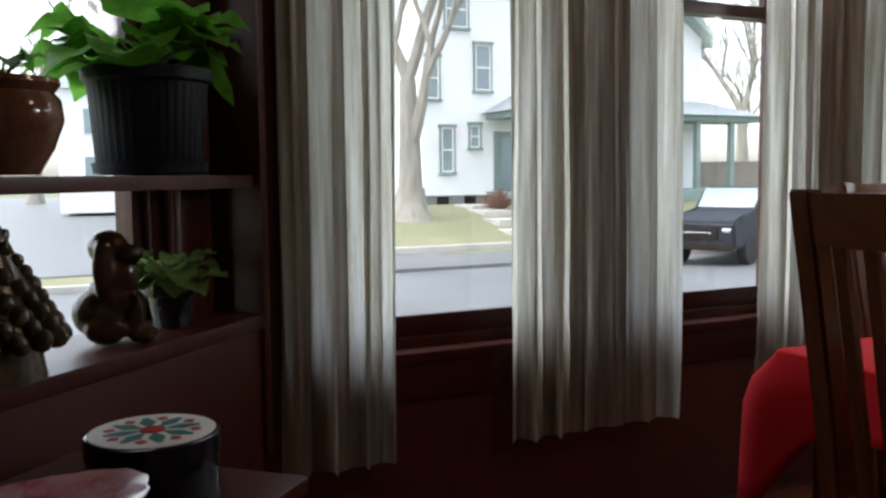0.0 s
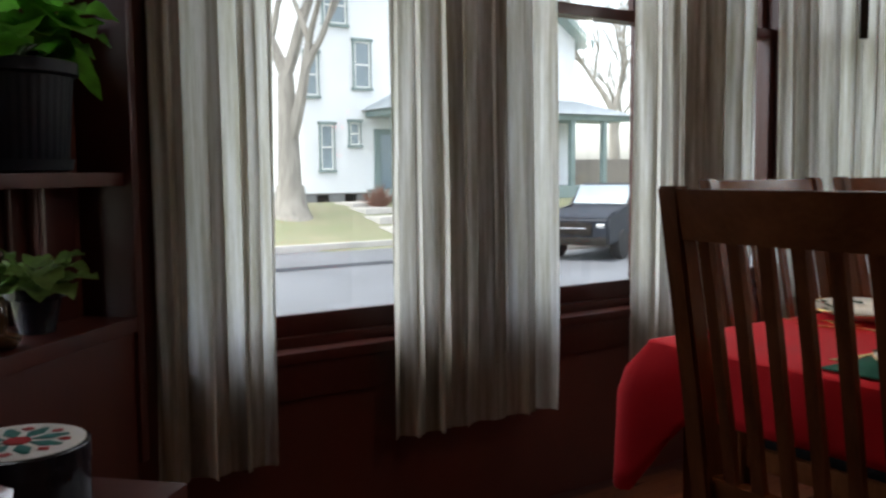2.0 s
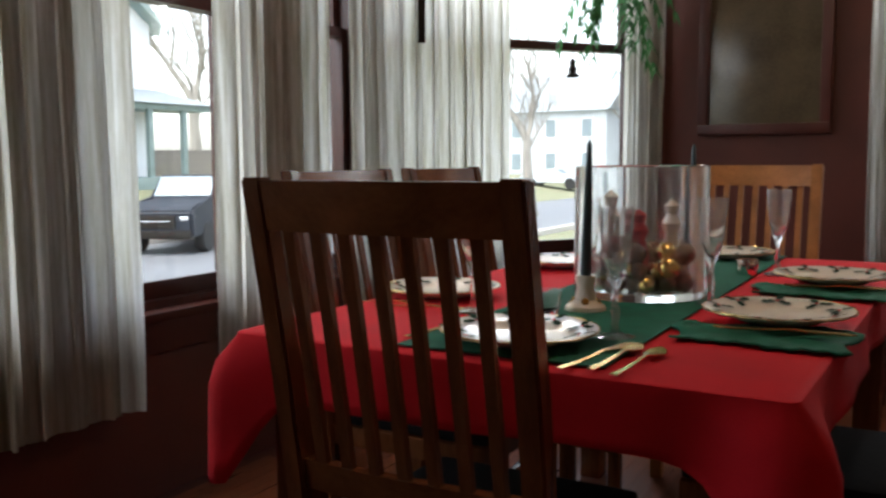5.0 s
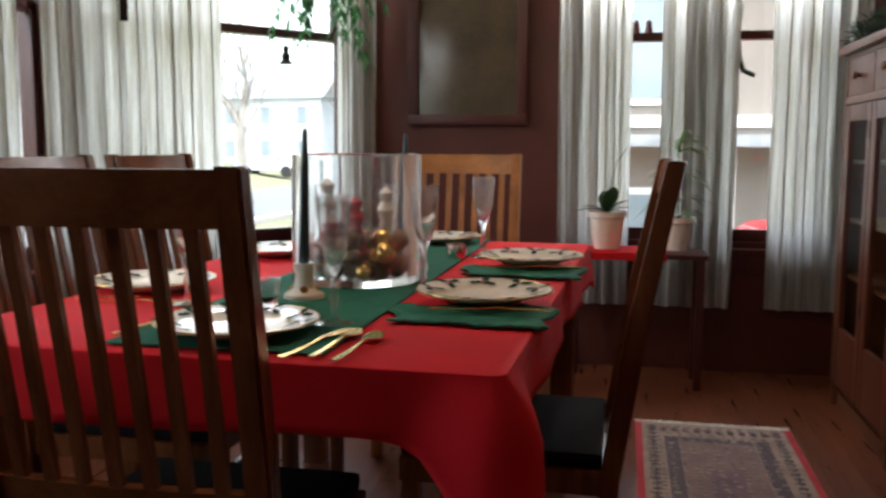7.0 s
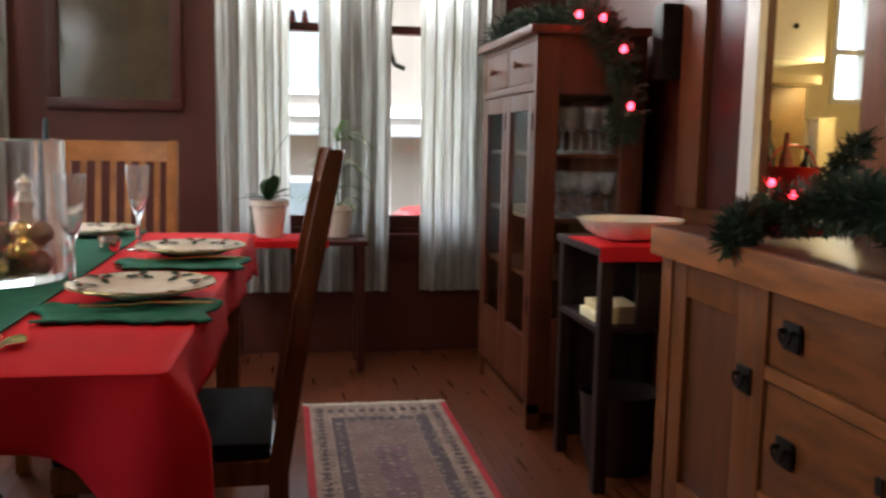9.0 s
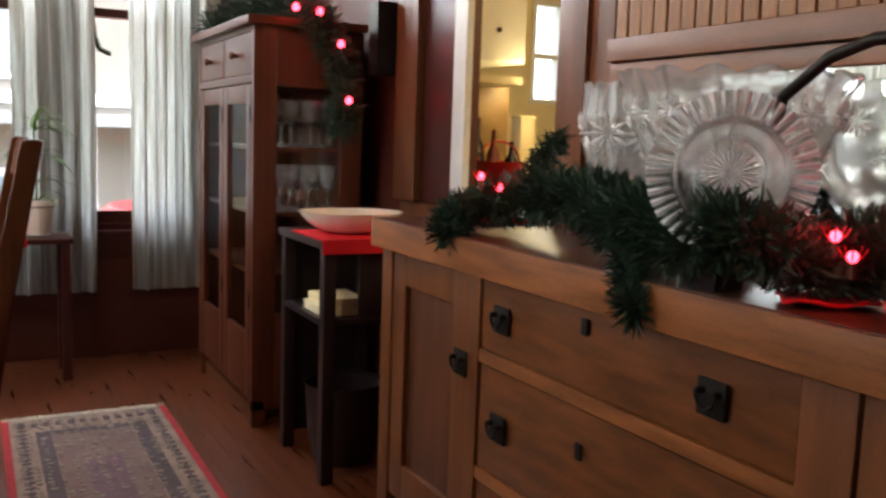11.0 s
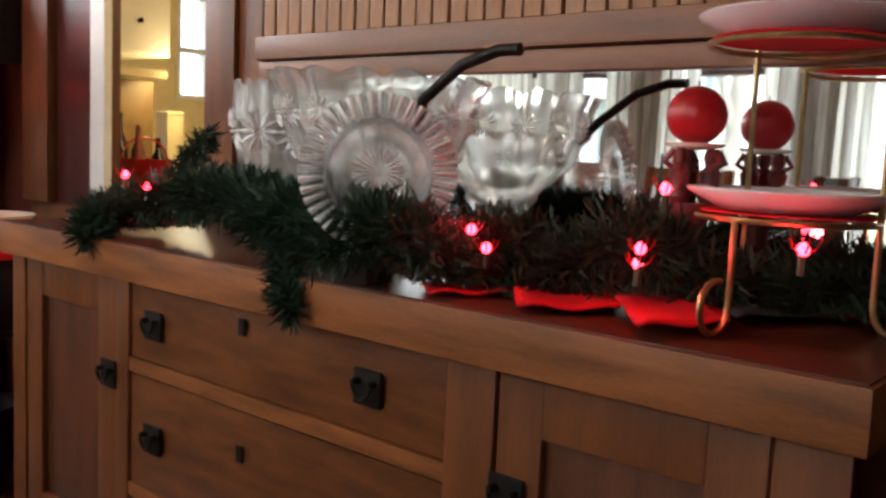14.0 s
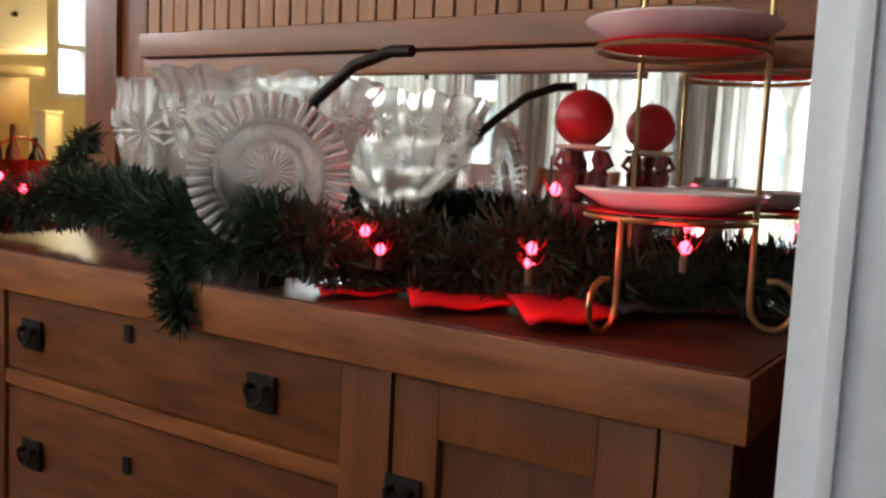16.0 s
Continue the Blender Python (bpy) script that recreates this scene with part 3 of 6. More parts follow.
# ---- cut glass on the sideboard ----


def pressed_glass(name, clear, rough, bent=0.72):
    """Thick pressed glass: part of the light goes straight through, part is bent; diffuse white imitates the cuts'
    glints.
    """
    m = glass_mat(name, (0.95, 0.95, 0.93), rough, 1.45, bent)
    n, link = m.node_tree.nodes, m.node_tree.links.new
    through_light, ms = n.new("ShaderNodeBsdfTransparent"), n.new("ShaderNodeMixShader")
    through_light.inputs[0].default_value = (0.97, 0.98, 0.97, 1)
    ms.inputs[0].default_value = 1 - clear
    link(through_light.outputs[0], ms.inputs[1])
    link(n["Principled BSDF"].outputs[0], ms.inputs[2])
    link(ms.outputs[0], n["Material Output"].inputs["Surface"])
    return m


M_CUT = pressed_glass("cut_glass", 0.35, 0.1)
M_PRESSED = pressed_glass("pressed_glass", 0.55, 0.1)
# ribs and star cuts are mostly white: their sparkle is put into the colour
M_RIB = pressed_glass("glint_white_glass", 0.0, 0.2, 0.3)


def glass_bowl(x, y, z, r, h, n=64, name="punch_bowl", label="large cut-glass punch bowl with scalloped rim", cat="bowl"):
    bm = bmesh.new()

    def wave(a, q, zz):
        f = zz / h
        return 1 + 0.02 * math.sin(a * n / 6) * f + 0.07 * math.sin(a * 7 + zz * 45) * math.sin(a * 7 - zz * 45) + 0.02 * math.sin(a * 28 + zz * 90) * math.sin(a * 28 - zz * 90)
    out = [(r * 0.35, 0), (r * 0.42, h * 0.06), (r * 0.62, h * 0.2), (r * 0.84, h * 0.48), (r * 0.96, h * 0.78), (r, h)]
    out = [(a0 + (a1 - a0) * k / 5, b0 + (b1 - b0) * k / 5) for (a0, b0), (a1, b1) in zip(out, out[1:]) for k in range(5)] + [out[-1]]
    inn = [(a * 0.95 - 0.004, max(b, h * 0.05)) for a, b in out[::-1]]
    lathe(bm, out + inn + [(0.0005, h * 0.05)], None, n, wave)
    for v in bm.verts:
        if v.co.z > h * 0.86:
            v.co.z += (v.co.z / h - 0.86) * 0.11 * abs(math.sin(8 * math.atan2(v.co.y, v.co.x)))
    bowl = tagged(part(name, bm, M_CUT, m=pose(x, y, z), angle=25), label, cat)
    # star cuts standing proud of the side
    bm = bmesh.new()

    def side_at(zz):
        for (a0, b0), (a1, b1) in zip(out, out[1:]):
            if b0 <= zz <= b1:
                return a0 + (a1 - a0) * (zz - b0) / (b1 - b0 + 1e-9)
        return r
    stars = max(7, int(r * 80))
    for k in range(stars):
        for zz, size, rays in ((h * 0.72, h * 0.15, 12), (h * 0.42, h * 0.10, 8)):
            if zz < h * 0.5 and k % 2 == 0:
                continue
            q = side_at(zz) * 1.02
            a = 2 * math.pi * (k + (0.5 if rays == 8 else 0)) / stars
            c = Vector((q * math.cos(a), q * math.sin(a), zz))
            t1, t2, nn = Vector((-math.sin(a), math.cos(a), 0)), Vector((0.25 * math.cos(a), 0.25 * math.sin(a), 1)).normalized(), Vector((math.cos(a), math.sin(a), -0.2))
            for i in range(rays):
                b = 2 * math.pi * i / rays
                d, w = t1 * math.cos(b) + t2 * math.sin(b), t2 * math.cos(b) - t1 * math.sin(b)
                tip = [c + d * size * 0.15, c + d * size * 0.6 + w * size * 0.10, c + d * size, c + d * size * 0.6 - w * size * 0.10]
                v4 = [bm.verts.new(p) for p in tip]
                up = bm.verts.new(c + d * size * 0.55 + nn * 0.007)
                for e in range(4):
                    bm.faces.new((v4[e], v4[(e + 1) % 4], up))
    tagged(part("star_cut", bm, M_RIB, bowl, smooth=False), kind="stuff")
    return bowl


glass_bowl(1.19, 1.165, SB_Z + 0.125, 0.192, 0.21, 120)
bm = bmesh.new()
lathe(bm, [(0.14, 0), (0.13, 0.01), (0.06, 0.03), (0.05, 0.08), (0.08, 0.124), (0.0005, 0.124)], None, 40, lambda a, r, z: 1 + 0.04 * math.sin(10 * a))
tagged(part("bowl_foot", bm, M_CUT, m=pose(1.19, 1.165, SB_Z + 0.001), angle=25), "cut-glass pedestal under the punch bowl", "pedestal")
glass_bowl(1.25, 1.53, SB_Z + 0.001, 0.095, 0.335, 40, "glass_vase", "tall cut-glass vase beside the punch bowl", "vase")


def ribbed_plate(x, y, z, yaw, lean, r=0.17):
    m = pose(x, y, z, 0, 0, yaw) @ pose(0, 0, 0, 90 - lean, 0, 0)
    ob = thing("glass_plate", "round ribbed glass plate standing against the bowl", "plate", m)
    bm = bmesh.new()
    lathe(bm, [(0.0005, 0.004), (r * 0.4, 0.004), (r * 0.7, 0.006), (r, 0.010), (r, 0.014), (r * 0.7, 0.011), (r * 0.4, 0.010), (0.0005, 0.009)], None, 96)
    part("plate_disc", bm, M_PRESSED, ob, angle=20)
    bm = bmesh.new()
    ribs = 44
    for k in range(ribs):
        a = 2 * math.pi * k / ribs
        for face, h in ((0.0125, 0.010), (0.0075, -0.010)):
            half = math.pi / ribs * 0.62
            base = [(r * 0.72, -half * 0.6), (r * 1.02, -half), (r * 1.02, half), (r * 0.72, half * 0.6)]
            v4 = [bm.verts.new((q * math.cos(a + b), q * math.sin(a + b), face)) for q, b in base]
            top = [bm.verts.new((q * math.cos(a), q * math.sin(a), face + h)) for q in (r * 0.78, r)]
            for f in ((v4[0], v4[1], top[1], top[0]), (v4[1], v4[2], top[1]), (v4[2], v4[3], top[0], top[1]), (v4[3], v4[0], top[0])):
                bm.faces.new(f)
    tagged(part("rim_rib", bm, M_RIB, ob, smooth=False), kind="stuff")
    for q, w in ((0.66, 0.0042), (0.44, 0.0036)):
        bm = bmesh.new()
        for zz in (0.004, 0.012):
            tube(bm, [(q * r * math.cos(t), q * r * math.sin(t), zz) for t in [2 * math.pi * i / 64 for i in range(65)]], w, 8)
        part("moulded_ring", bm, M_GLASS, ob)
    bm = bmesh.new()
    for k in range(24):
        a = 2 * math.pi * k / 24
        for zz, h in ((0.0045, -0.006), (0.0095, 0.006)):
            v4 = [bm.verts.new((q * math.cos(a + b), q * math.sin(a + b), zz)) for q, b in ((r * 0.06, 0), (r * 0.24, -0.09), (r * 0.37, 0), (r * 0.24, 0.09))]
            up = bm.verts.new((r * 0.24 * math.cos(a), r * 0.24 * math.sin(a), zz + h))
            for e in range(4):
                bm.faces.new((v4[e], v4[(e + 1) % 4], up))
    tagged(part("centre_star", bm, M_RIB, ob, smooth=False), kind="stuff")
    return ob


ribbed_plate(1.015, 0.992, SB_Z + 0.181, -44, 8, 0.123)
tagged(boxes("plate_easel", [((0.995, 0.99, SB_Z + 0.001), (1.055, 1.06, SB_Z + 0.064))], M_DARKW, None, 0.004), "small dark block that props the glass plate", "easel")
bm = bmesh.new()
tube(bm, [(1.13, 1.02, SB_Z + 0.25), (1.10, 0.98, SB_Z + 0.30), (1.10, 0.90, SB_Z + 0.355), (1.10, 0.83, SB_Z + 0.375), (1.10, 0.79, SB_Z + 0.375)], 0.0095, 10)
tagged(part("ladle", bm, M_IRON), "dark ladle handle resting in the punch bowl", "ladle")
M_SLATE = mat("slate_cloth", (0.03, 0.05, 0.05), 0.85, var=0.2, scale=20, fine=300, bump=0.2, spec=0.2)
# folded napkins and runner on the sideboard
for pts, matl, lab in (([(1.167, 0.83), (1.216, 0.666), (1.095, 0.592), (0.986, 0.69)], M_CLOTH, "red folded napkin lying before the garland"),
                       ([(1.155, 0.637), (1.30, 0.57), (1.098, 0.437), (0.975, 0.502)], M_CLOTH, "red napkin with pale print on the sideboard"),
                       ([(1.268, 0.529), (1.36, 0.481), (1.301, 0.397), (1.144, 0.448)], M_SLATE, "dark grey-green folded napkin on the sideboard"),
                       ([(1.052, 0.924), (1.161, 0.854), (1.109, 0.788), (0.992, 0.854)], M_CLOTH, "narrow red cloth fold by the garland"),
                       ([(1.25, 0.66), (1.36, 0.40), (1.34, 0.33), (1.22, 0.60)], M_CLOTH, "red cloth under the brass stand"),
                       ([(1.118, 1.343), (1.30, 1.40), (1.119, 1.155), (1.047, 1.196)], M_CLOTH, "red cloth under the pine garland"),
                       ([(1.33, 2.22), (1.36, 1.98), (1.151, 1.952), (1.09, 2.052)], M_CLOTH, "red cloth by the pass-through")):
    bm = bmesh.new()
    k = 7
    z = SB_Z + 0.003 + (0.005 if "napkin" in lab else 0) + (0.005 if "print" in lab or "grey" in lab else 0)
    g = []
    for i in range(k + 1):
        row = []
        for j in range(k + 1):
            u, v = i / k, j / k
            a = Vector(pts[0]).lerp(Vector(pts[1]), u)
            b = Vector(pts[3]).lerp(Vector(pts[2]), u)
            c = a.lerp(b, v)
            row.append(bm.verts.new((c.x, c.y, z + 0.004 * (1 + math.sin(9 * u + 3 * v) * math.sin(5 * v)))))
        g.append(row)
    for i in range(k):
        for j in range(k):
            bm.faces.new((g[i][j], g[i + 1][j], g[i + 1][j + 1], g[i][j + 1]))
    ob = part("napkin", bm, matl)
    mod = ob.modifiers.new("thickness", "SOLIDIFY")
    mod.thickness, mod.offset = 0.005, 1
    tagged(ob, lab, "napkin")


def needles(name, path, radius, count, seed, length=0.05, material=None, label="green artificial pine garland", cat="garland", droop=0.0, width=0.0022):
    """A bushy string of needles round a path."""
    rnd = random.Random(seed)
    pts = [Vector(p) for p in path]
    vs, fs = [], []
    for _ in range(count):
        s = rnd.random() * (len(pts) - 1)
        i = min(int(s), len(pts) - 2)
        base = pts[i].lerp(pts[i + 1], s - i)
        clump = Vector((math.sin(i * 7 + 1), math.cos(i * 5), math.sin(i * 3))) * radius * 0.3
        off = Vector((rnd.gauss(0, 1), rnd.gauss(0, 1), rnd.gauss(0, 1)))
        off.normalize()
        o = base + clump + off * radius * rnd.random() ** 0.6
        o.z = max(o.z, SB_Z + 0.012) if (o.x > SB_X - 0.03 and droop == 0) else o.z
        d = (off + Vector((rnd.uniform(-.6, .6), rnd.uniform(-.6, .6), rnd.uniform(-.4, .6)))).normalized() * length * rnd.uniform(0.5, 1.1)
        if o.x > SB_X - 0.03 and droop == 0 and o.z + d.z < SB_Z + 0.01:
            d.z = abs(d.z)
        w = d.cross(Vector((rnd.random(), rnd.random(), rnd.random()))).normalized() * width
        k = len(vs)
        vs += [o - w, o + w, o + d * 0.6 + w * 0.9, o + d, o + d * 0.6 - w * 0.9]
        fs.append((k, k + 1, k + 2, k + 3, k + 4))
    me = bpy.data.meshes.new(name)
    me.from_pydata(vs, [], fs)
    me.materials.append(material or M_NEEDLE)
    return tagged(new(name, me), label, cat)


z = SB_Z + 0.06
needles("garland", [(1.08, 1.84, z), (1.09, 1.70, z + 0.03), (1.10, 1.58, z + 0.05), (1.09, 1.46, z + 0.045), (1.05, 1.32, z + 0.035), (1.03, 1.22, z + 0.03), (1.01, 1.12, z + 0.02), (0.99, 1.0, z + 0.025), (1.02, 0.9, z + 0.01),
                    (1.1, 0.85, z), (1.13, 0.75, z), (1.14, 0.65, z + 0.02), (1.2, 0.56, z + 0.01), (1.3, 0.44, z - 0.02), (1.33, 0.3, z - 0.02)], 0.055, 14000, 3, 0.036)
needles("garland_sprig", [(1.12, 1.70, z + 0.08), (1.13, 1.66, z + 0.13), (1.14, 1.63, z + 0.17)], 0.018, 420, 14, 0.036, label="upright sprig of green artificial pine")
needles("garland_sprig", [(1.05, 1.22, z + 0.05), (1.06, 1.18, z + 0.09), (1.06, 1.15, z + 0.10)], 0.016, 320, 15, 0.036, label="upright sprig of green artificial pine")
needles("garland_sprig", [(1.0, 1.20, z + 0.03), (0.985, 1.12, z + 0.045), (0.985, 1.04, z + 0.04), (0.99, 0.96, z + 0.03)], 0.042, 2400, 16, 0.036, label="thick tuft of artificial pine before the plate")
needles("garland_end", [(1.02, 1.22, z + 0.02), (0.975, 1.17, z - 0.03), (0.955, 1.14, z - 0.09), (0.952, 1.13, z - 0.11)], 0.024, 1300, 4, 0.036, droop=1, label="sprig of garland hanging over the edge")
needles("garland_end", [(1.05, 1.84, z), (0.985, 1.82, z - 0.02), (0.955, 1.80, z - 0.06)], 0.04, 1700, 5, 0.036, droop=1, label="end of the garland hanging over the edge")

M_BULB = glow_mat("red_bulb", (1.0, 0.022, 0.04), 2.4)
M_PETAL = mat("red_petal_plastic", (0.5, 0.02, 0.03), 0.15, var=0.2, trans=0.5)


def light_bulb(x, y, z, r=0.008):
    ob = thing("string_light", "small lit red bulb with clear petal cap", "light", pose(x, y, z), group="string lights")
    bm = bmesh.new()
    lathe(bm, [(0.0005, -r), (r * 0.7, -r * 0.7), (r, 0), (r * 0.7, r * 0.8), (0.0005, r * 1.2)], None, 14)
    part("bulb", bm, M_BULB, ob)
    bm = bmesh.new()
    for k in range(5):
        a = 2 * math.pi * k / 5
        tube(bm, [(0, 0, -r), (0.014 * math.cos(a), 0.014 * math.sin(a), 0.002), (0.02 * math.cos(a), 0.02 * math.sin(a), 0.014)], 0.0011, 5)
    part("petals", bm, M_PETAL, ob)
    bm = bmesh.new()
    lathe(bm, [(0.006, -0.03), (0.006, -r)], None, 8)
    part("socket", bm, M_NEEDLE, ob)
    return ob


for p in ((1.02, 1.75, 1.0), (1.06, 1.73, 0.975), (1.055, 0.80, 0.94), (1.055, 0.83, 0.965), (1.06, 0.552, 0.945), (1.06, 0.55, 0.965), (1.09, 0.535, 1.045), (1.07, 0.345, 0.985)):
    light_bulb(*p)
for p, e in (((1.0, 0.81, 0.96), 0.022), ((1.0, 0.55, 0.96), 0.022), ((1.02, 0.36, 0.97), 0.014), ((1.0, 1.74, 1.0), 0.014)):
    lamp("bulb_light", p, e, (1.0, 0.06, 0.08), 0.012)

# ---- figurine candle holder and tiered stand ----
M_FIG = mat("painted_figurine", (0.05, 0.03, 0.03), 0.35, var=0.5, scale=30, colour2=(0.35, 0.05, 0.05))


def candle_figurine(x, y):
    ob = thing("candle_holder", "painted figurine group holding up a dish", "candle holder", pose(x, y, SB_Z + 0.16))
    bm = bmesh.new()
    for a in (40, 160, 280):
        m = pose(0.026 * math.cos(radians(a)), 0.026 * math.sin(radians(a)), 0, 0, 0, a)
        lathe(bm, [(0.012, 0), (0.018, 0.01), (0.014, 0.03), (0.016, 0.045), (0.008, 0.055), (0.012, 0.066), (0.009, 0.078), (0.0005, 0.082)], m, 12)
        tube(bm, [m @ Vector((0, -0.012, 0.05)), m @ Vector((0.016, -0.016, 0.06)), m @ Vector((0.008, -0.006, 0.078))], 0.005, 6)
        tube(bm, [m @ Vector((0, 0.012, 0.05)), m @ Vector((0.016, 0.016, 0.06)), m @ Vector((0.008, 0.006, 0.078))], 0.005, 6)
    part("figure", bm, M_FIG, ob)
    bm = bmesh.new()
    lathe(bm, [(0.01, 0.078), (0.04, 0.082), (0.044, 0.088), (0.036, 0.086), (0.0005, 0.084)], None, 28)
    part("dish", bm, M_CHINA, ob)
    bm = bmesh.new()
    lathe(bm, [(0.026, -0.02), (0.034, -0.01), (0.034, 0.0), (0.0005, 0.002)], None, 24)
    lathe(bm, [(0.035, -0.158), (0.02, -0.14), (0.016, -0.05), (0.03, -0.02), (0.0005, -0.019)], None, 20)
    part("pedestal", bm, M_FIG, ob)
    ball = bmesh.new()
    bmesh.ops.create_uvsphere(ball, u_segments=32, v_segments=20, radius=0.044)
    bmesh.ops.scale(ball, vec=(1, 1, 0.98), verts=ball.verts)
    tube(ball, [(0, 0, 0.042), (0.001, 0, 0.05)], 0.0012, 6)
    tagged(part("ball_candle", ball, M_RED, m=pose(x, y, SB_Z + 0.16 + 0.086 + 0.042)), "round red ball candle on a small dish", "candle")
    return ob


candle_figurine(1.245, 0.57)
M_BRASS = mat("dull_brass", (0.5, 0.36, 0.17), 0.35, metal=1.0, var=0.25, scale=30, bump=0.02)
M_PLATE = mat("white_glaze", (0.82, 0.82, 0.8), 0.15, var=0.05, bump=0.0)


def tier_stand(x, y):
    ob = thing("plate_stand", "two-tier brass wire plate stand on scrolled feet", "stand", pose(x, y, SB_Z + 0.022))
    h1, h2 = 0.128, 0.355
    for a, top in ((168, h1), (48, 0.5), (-72, 0.5)):
        c, s = math.cos(radians(a)), math.sin(radians(a))
        bm = bmesh.new()
        pts = [(0.115 * c, 0.115 * s, top - (top - 0.03) * i / 6) for i in range(7)]
        for i in range(12):
            t = 2 * math.pi * 0.8 * i / 11
            r = 0.115 + 0.03 - 0.03 * math.cos(t)
            pts.append((r * c, r * s, 0.018 - 0.034 * math.sin(t)))
        tube(bm, pts, 0.0045, 8)
        part("leg", bm, M_BRASS, ob)
    for h in (h1, h2):
        bm = bmesh.new()
        tube(bm, [(0.115 * math.cos(t), 0.115 * math.sin(t), h) for t in [2 * math.pi * i / 40 for i in range(41)]], 0.004, 8)
        part("ring", bm, M_BRASS, ob)
    for h, name in ((h1 + 0.004, "lower"), (h2 + 0.004, "upper")):
        bm = bmesh.new()
        r = 0.130
        lathe(bm, [(0.0005, 0), (0.085, 0.0), (0.1, 0.008), (r, 0.024), (r + 0.002, 0.027), (r, 0.029), (0.098, 0.014), (0.08, 0.006), (0.0005, 0.006)], None, 48)
        tagged(part("china_plate", bm, M_PLATE, m=pose(x, y, SB_Z + 0.028 + h)), "white china plate lying on the brass stand", "plate")
        bm = bmesh.new()
        lathe(bm, [(0.0005, 0), (0.112, 0.0), (0.112, 0.002), (0.0005, 0.002)], None, 32)
        tagged(part("doily", bm, M_CLOTH, m=pose(x, y, SB_Z + 0.0245 + h)), "red round cloth under the china plate", "cloth")
    return ob


tier_stand(1.205, 0.415)

# ---- white door at the near end ----
door = thing("white_door", "white painted panelled door standing ajar", "door", pose(0.885, 0.172, 0, 0, 0, -90))
M_DOOR = mat("cool_white_gloss", (0.80, 0.85, 0.90), 0.3, var=0.05, bump=0.03)
boxes("door_slab", [((0, -0.04, 0.02), (0.7, 0, 2.05))], M_DOOR, door, 0.004)
boxes("edge_bead", [((0.035, -0.05, 0.02), (0.05, -0.04, 2.05))], M_DOOR, door, 0.003)
for z0, z1 in ((0.2, 0.95), (1.1, 1.9)):
    boxes("door_panel", [((0.13, -0.048, z0), (0.57, -0.04, z1))], M_DOOR, door, 0.006)

# ---- china cabinet ----


def china_cabinet():
    ob = thing("china_cabinet", "dark oak china cabinet with glazed doors and side", "cabinet", pose(0.885, 3.13, 0))
    W, D, H = 0.86, 0.42, 1.46   # along y, along x, height
    boxes("plinth", [((0.02, 0.02, 0), (D, W - 0.02, 0.06)), ((0.0, 0.0, 0.0), (0.05, 0.05, 0.1)), ((0.0, W - 0.05, 0.0), (0.05, W, 0.1))], M_OAKD, ob, 0.003)
    boxes("back", [((D - 0.012, 0.01, 0.06), (D, W - 0.01, H))], M_OAKD, ob)
    boxes("far_side", [((0.0, W - 0.03, 0.06), (D - 0.012, W, H))], M_OAKD, ob, 0.002)
    boxes("near_side", [((0.0, 0, 0.06), (0.085, 0.03, H)), ((D - 0.09, 0, 0.06), (D - 0.012, 0.03, H)), ((0.085, 0, 0.06), (D - 0.09, 0.03, 0.42)), ((0.085, 0, 1.25), (D - 0.09, 0.03, H))],
          M_OAKC, ob, 0.003)
    boxes("side_glass", [((0.085, 0.012, 0.42), (D - 0.09, 0.016, 1.25))], M_PANE, ob)
    boxes("top", [((-0.03, -0.03, H), (D, W + 0.03, H + 0.03))], M_OAKC, ob, 0.006)
    boxes("drawer_frame", [((0.0, 0.03, 1.26), (0.4, W - 0.03, 1.29)), ((0.0, 0.03, H - 0.02), (0.4, W - 0.03, H))], M_OAKC, ob, 0.002)
    for y0, y1 in ((0.035, W / 2 - 0.004), (W / 2 + 0.004, W - 0.035)):
        d = boxes("drawer", [((0.002, y0, 1.292), (0.3, y1, H - 0.022))], M_OAKC, ob, 0.003)
        bm = bmesh.new()
        lathe(bm, [(0.009, 0), (0.008, 0.012), (0.017, 0.02), (0.012, 0.03), (0.0005, 0.032)], pose(0.002, (y0 + y1) / 2, 1.365, 0, -90, 0), 14)
        part("knob", bm, M_CHAIRV, d)
        door = boxes("door", [((0, y0, 0.1), (0.022, y0 + 0.06, 1.255)), ((0, y1 - 0.06, 0.1), (0.022, y1, 1.255)), ((0.0006, y0 + 0.06, 1.19), (0.022, y1 - 0.06, 1.254)),
                              ((0.0006, y0 + 0.06, 0.1), (0.022, y1 - 0.06, 0.34))], M_OAKC, ob, 0.003)
        boxes("door_glass", [((0.009, y0 + 0.06, 0.34), (0.012, y1 - 0.06, 1.19))], M_PANE, door)
        for hz in (0.44, 1.12):
            boxes("hinge", [((-0.003, y0 + 0.002, hz), (0.0, y0 + 0.014, hz + 0.06))], M_IRON, door)
    for z in (0.55, 0.78, 1.02):
        boxes("shelf", [((0.03, 0.032, z), (D - 0.014, W - 0.032, z + 0.015))], M_OAKD, ob)
    return ob


M_OAKC = mat("red_oak_cabinet", (0.095, 0.024, 0.010), 0.35, var=0.35, scale=6, stretch=(6, 6, 0.6), bump=0.06)
china_cabinet()


